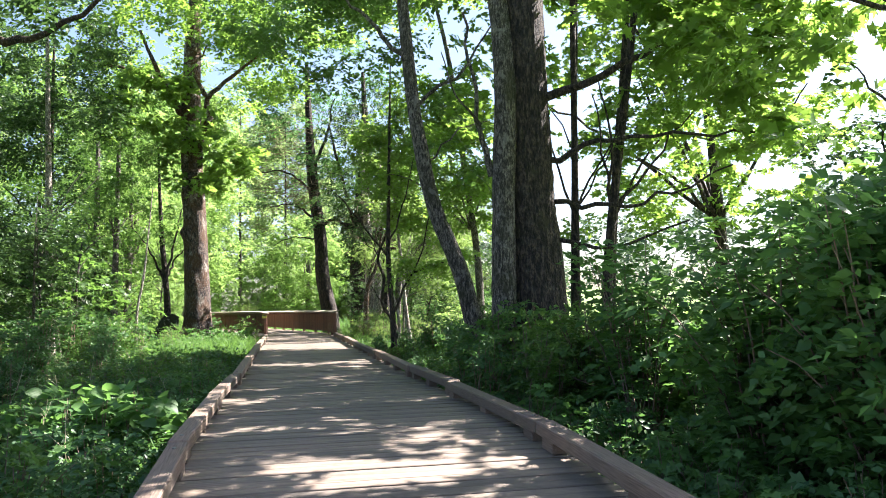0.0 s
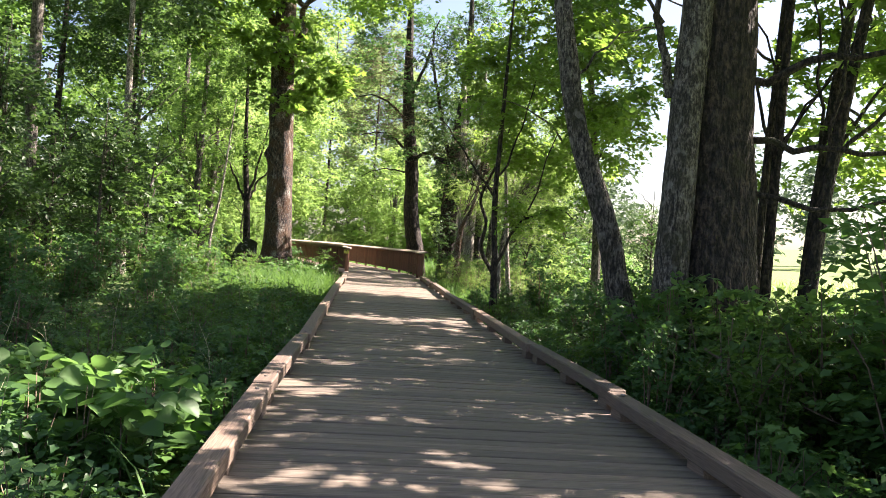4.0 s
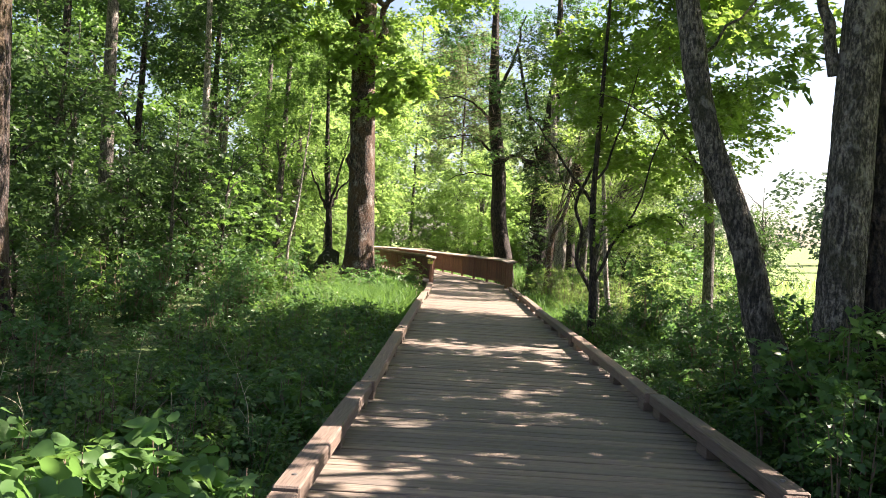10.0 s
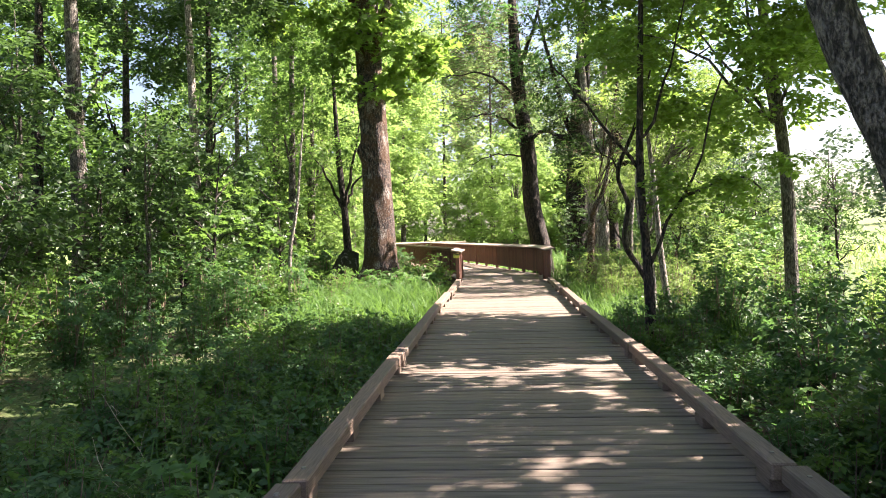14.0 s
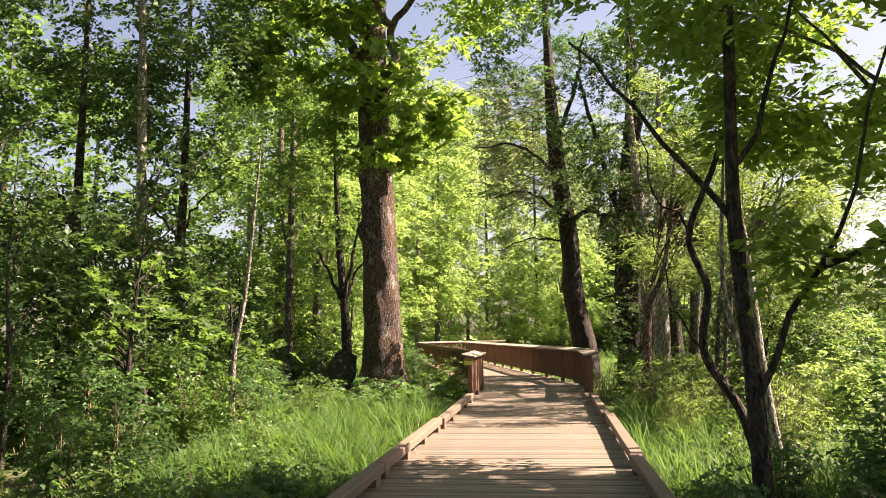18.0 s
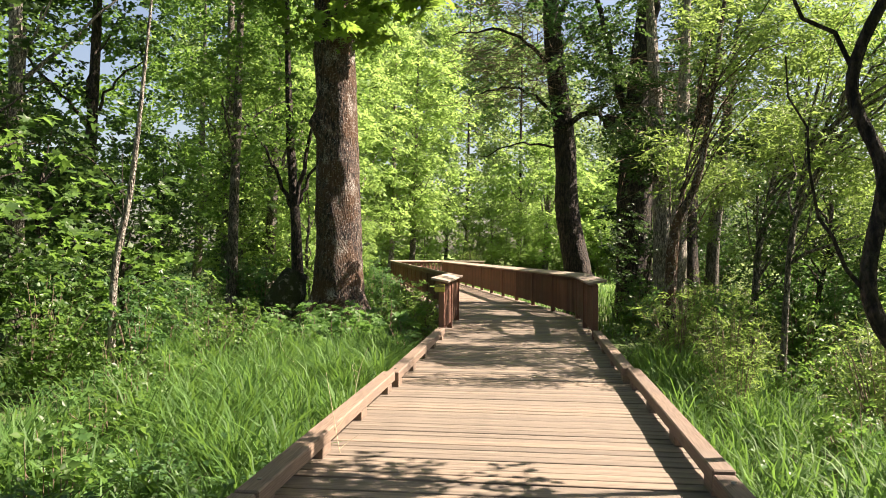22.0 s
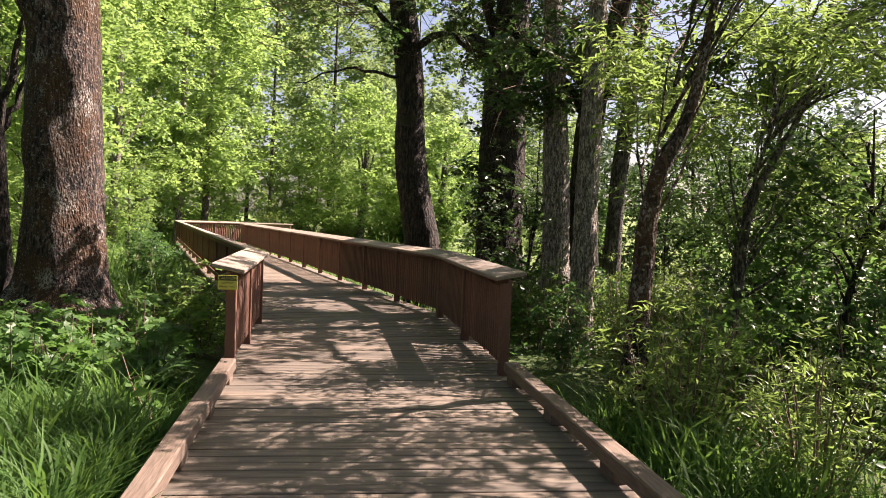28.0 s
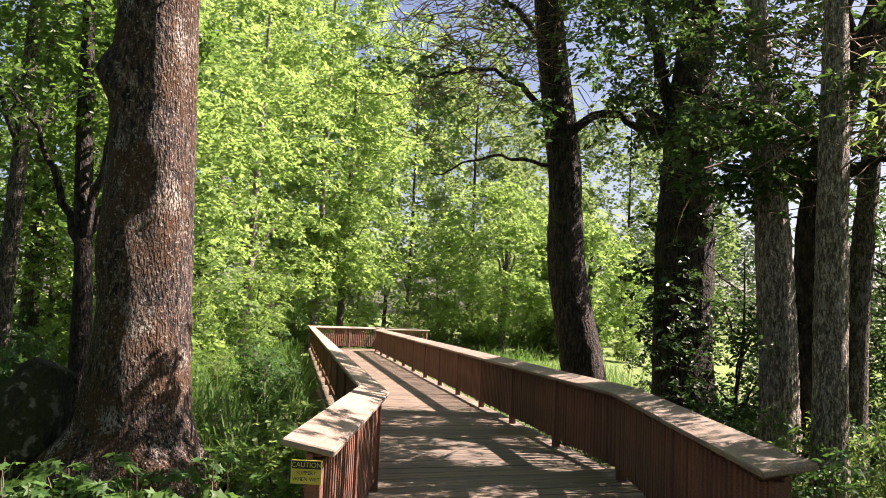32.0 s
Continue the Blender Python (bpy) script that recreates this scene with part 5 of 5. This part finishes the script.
def build_grass():
    g = np.random.default_rng(400)
    at = scatter([(22.0, 28.5, -4.6, -1.7, 17000), (27.0, 33, -4.8, -1.75, 12000), (28.0, 33, -2.8, -1.7, 4500), (27.5, 33.5, -7.5, -4.8, 4500), (12, 21, -3.0, -1.65, 700), (-3, 12, -3.2, -1.65, 500), (19.5, 31.5, 1.65, 3.8, 17000)], g)
    tuft = scatter([(22.5, 33, -4.8, -1.7, 190), (21, 31.5, 1.65, 3.6, 90)], g)
    gap = np.sqrt(((at[:, None, :2] - tuft[None, :, :2]) ** 2).sum(2))
    near = gap.argmin(1)
    pull = np.where(gap.min(1) < 0.6, g.uniform(0.0, 0.75, len(at)), 0.0)
    at[:, :2] += (tuft[near, :2] - at[:, :2]) * pull[:, None]
    size = g.uniform(0.2, 0.62, len(at)) * np.clip(g.normal(1, 0.2, len(tuft))[near], 0.5, 1.3)
    size = size * np.where((at[:, 1] > 30.5) & (at[:, 0] < -5), 0.6, 1.0)
    V, F = leaves(at, size, BLADE, g, upright=True)
    tagged(new("tall_grass", mesh_np("tall_grass", V, F, L_GRASS)), "lush tall green grass along the boardwalk", "grass", kind="stuff")
    line = []
    for _ in range(9000):
        y = g.uniform(36, 76)
        edge = -5.4 - (y - 36) * 0.46
        x = edge + g.uniform(0.6, 9.0) if g.random() < 0.6 else edge - 3.4 - g.uniform(0.4, 4)
        line.append((x, y))
    xy = np.array(line)
    at = np.stack([xy[:, 0], xy[:, 1], ground_z(xy[:, 0], xy[:, 1])], 1)
    V, F = leaves(at, g.uniform(0.5, 1.1, len(at)), BLADE, g, upright=True)
    tagged(new("sunlit_grass", mesh_np("sunlit_grass", V, F, L_GRASS)), "sunlit grass beside the far bend of the boardwalk", "grass", kind="stuff")
    n = 9000
    x, y = np.concatenate([g.uniform(5, 40, 7000), g.uniform(-42, -18, 2000)]), np.concatenate([g.uniform(8, 80, 7000), g.uniform(14, 44, 2000)])
    at = np.stack([x, y, ground_z(x, y)], 1)
    V, F = leaves(at, g.uniform(0.6, 1.3, n), BLADE, g, upright=True)
    tagged(new("meadow", mesh_np("meadow", V, F, L_STRAW)), "pale yellow-green meadow grass in full sun", "meadow", kind="stuff")


def build_cover():
    g = np.random.default_rng(410)
    at = scatter([(-4, 24, -4.5, -1.6, 17000), (-2, 34, -10, -4.5, 14000), (2, 28, -16, -9, 8000), (0, 21, 1.65, 5, 12000), (21, 40, 2.0, 7, 8000)], g)
    at[:, 2] += g.uniform(0.02, 0.5, len(at)) ** 1.3
    V, F = leaves(at, 0.085, OVAL, g, 0.9)
    tagged(new("ground_cover", mesh_np("ground_cover", V, F, L_DEEP)), "low leafy ground cover of brambles and nettles", "ground cover", kind="stuff")


build_grass()
build_cover()


def build_far_woods():
    g = np.random.default_rng(500)
    c, r = [], []
    for _ in range(90):
        a = g.uniform(-0.2, 1.25)
        d = g.uniform(120, 190)
        x, y = d * math.sin(a), 20 + d * math.cos(a)
        h = g.uniform(16, 25)
        z = float(ground_z(np.array(x), np.array(y)))
        for j in range(6):
            c.append((x + g.normal(0, 2.5), y + g.normal(0, 2.5), z + h * (0.15 + 0.8 * j / 6))), r.append(g.uniform(1.8, 3.2))
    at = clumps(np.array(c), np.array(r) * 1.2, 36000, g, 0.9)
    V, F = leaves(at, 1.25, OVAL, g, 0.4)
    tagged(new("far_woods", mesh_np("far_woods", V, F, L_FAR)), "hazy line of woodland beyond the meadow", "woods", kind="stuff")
    c, r = [], []
    for _ in range(90):
        a = g.uniform(-2.0, -0.35)
        d = g.uniform(60, 110)
        x, y = d * math.sin(a), 25 + d * math.cos(a)
        for j in range(2):
            c.append((x + g.normal(0, 2), y + g.normal(0, 2), 0.3 + j * 0.9)), r.append(g.uniform(1.0, 1.8))
    at = clumps(np.array(c), np.array(r), 12000, g, 0.6)
    V, F = leaves(at, 0.7, OVAL, g, 0.4)
    tagged(new("low_thicket", mesh_np("low_thicket", V, F, L_ALDER)), "low thicket along the far edge of the wood", "thicket", kind="stuff")


build_far_woods()


# ---- sign and fallen wood ----
def text_me(words, height, depth, mat):
    cu = bpy.data.curves.new("lettering", "FONT")
    cu.body, cu.size, cu.extrude, cu.align_x, cu.align_y = words, height, depth, "CENTER", "CENTER"
    ob = new("lettering", cu)
    me = bpy.data.meshes.new_from_object(ob.evaluated_get(bpy.context.evaluated_depsgraph_get()))
    bpy.data.objects.remove(ob)
    me.materials.clear()
    me.materials.append(mat)
    return me


def build_sign():
    sign = empty("caution_sign", pose(-7.145, 30.905, 0.90, 90, 0, YAW), label="small yellow caution sign with black lettering on the railing's end post", category="sign")
    part_me("plate", box_me("plate", 0.185, 0.140, 0.004, SIGN_Y, 0.001), sign)
    part_me("header_band", box_me("header_band", 0.175, 0.046, 0.003, SIGN_K, 0), sign, "black header band", pose(0, 0.042, 0.003))
    part_me("lettering", text_me("CAUTION", 0.040, 0.0008, SIGN_Y), sign, "yellow word CAUTION", pose(0, 0.042, 0.0056))
    part_me("lettering", text_me("SLIPPERY", 0.030, 0.0008, SIGN_K), sign, "black word SLIPPERY", pose(0, -0.005, 0.003))
    part_me("lettering", text_me("WHEN WET", 0.030, 0.0008, SIGN_K), sign, "black words WHEN WET", pose(0, -0.042, 0.003))


build_sign()


def log(name, path, radii, mat, label, seed):
    V, F = tube(smooth_path(path, 26), radii, 16, 0.10, seed)
    n = len(V)
    V = np.vstack([V, V[:16].mean(0), V[-16:].mean(0)])
    k = np.arange(16)
    caps = np.vstack([np.stack([np.full(16, n), (k + 1) % 16, k], 1), np.stack([np.full(16, n + 1), n - 16 + k, n - 16 + (k + 1) % 16], 1)])
    return tagged(new(name, mesh_np(name, V, [F, caps], mat, True)), label, "stump")


log("rotten_stump", [(-12.5, 34.6, -0.5), (-12.45, 34.62, 0.1), (-12.35, 34.7, 0.6), (-12.2, 34.8, 1.05)], [0.52, 0.48, 0.44, 0.26], B_LOG, "black rotting stump beside the great maple's foot", 91)


def stalk(a, b, r0, mat, label, seed, name="dead_stalk"):
    """A thin dry stem from a to b with two or three side twigs."""
    g = np.random.default_rng(seed)
    a, b = np.array(a, float), np.array(b, float)
    span = np.linalg.norm(b - a)
    q = smooth_path([a, a + (b - a) * 0.35 + g.normal(0, 0.04, 3) * span, a + (b - a) * 0.7 + g.normal(0, 0.04, 3) * span, b], 10) - a
    root = empty(name, Matrix.Translation(a), label=label, category="dead stem")
    V, F = tube(q, [r0, r0 * 0.7, r0 * 0.3], 5)
    stem = part_me("stem", mesh_np("stem", V, F, mat, True), root)
    for k in range(3):
        i = int(g.integers(3, 8))
        t = q[i] + g.normal(0, 0.07, 3) * span + np.array([0, 0, 0.10 * span])
        V, F = tube(smooth_path([q[i], (q[i] + t) / 2 + g.normal(0, 0.02, 3), t], 5), [r0 * 0.5, r0 * 0.2], 4)
        part_me("side_twig", mesh_np("side_twig", V, F, mat), stem)
    return root


STRAW = plain("dry_stalk", (0.42, 0.36, 0.24), 0.8, wear=0.3)
gs = random.Random(77)
for k, (x, y) in enumerate(((-3.7, 7.0), (-4.4, 8.6), (-3.9, 9.6), (-4.7, 10.4), (-3.3, 10.2), (-5.2, 9.2), (-4.0, 11.6), (-3.4, 12.9), (-4.8, 12.8), (-2.9, 6.2), (-5.0, 22.6), (-6.0, 24.4), (-8.2, 27.6), (-9.3, 29.4), (-8.8, 31.0))):
    z = float(ground_z(np.array(x), np.array(y)))
    stalk((x, y, z), (x + gs.uniform(-0.45, 0.45), y + gs.uniform(-0.3, 0.3), z + gs.uniform(0.7, 1.1)), 0.0045, STRAW, "thin dry pale stalk leaning among the green undergrowth", 900 + k)
stalk((1.35, 9.9, 0.55), (2.45, 9.1, 0.05), 0.014, TWIG, "fallen bare branch caught in the dark undergrowth", 930, "fallen_branch")
stalk((-6.9, 29.4, -0.42), (-7.9, 30.3, 0.25), 0.012, TWIG, "fallen bare branch lying in the grass", 931, "fallen_branch")
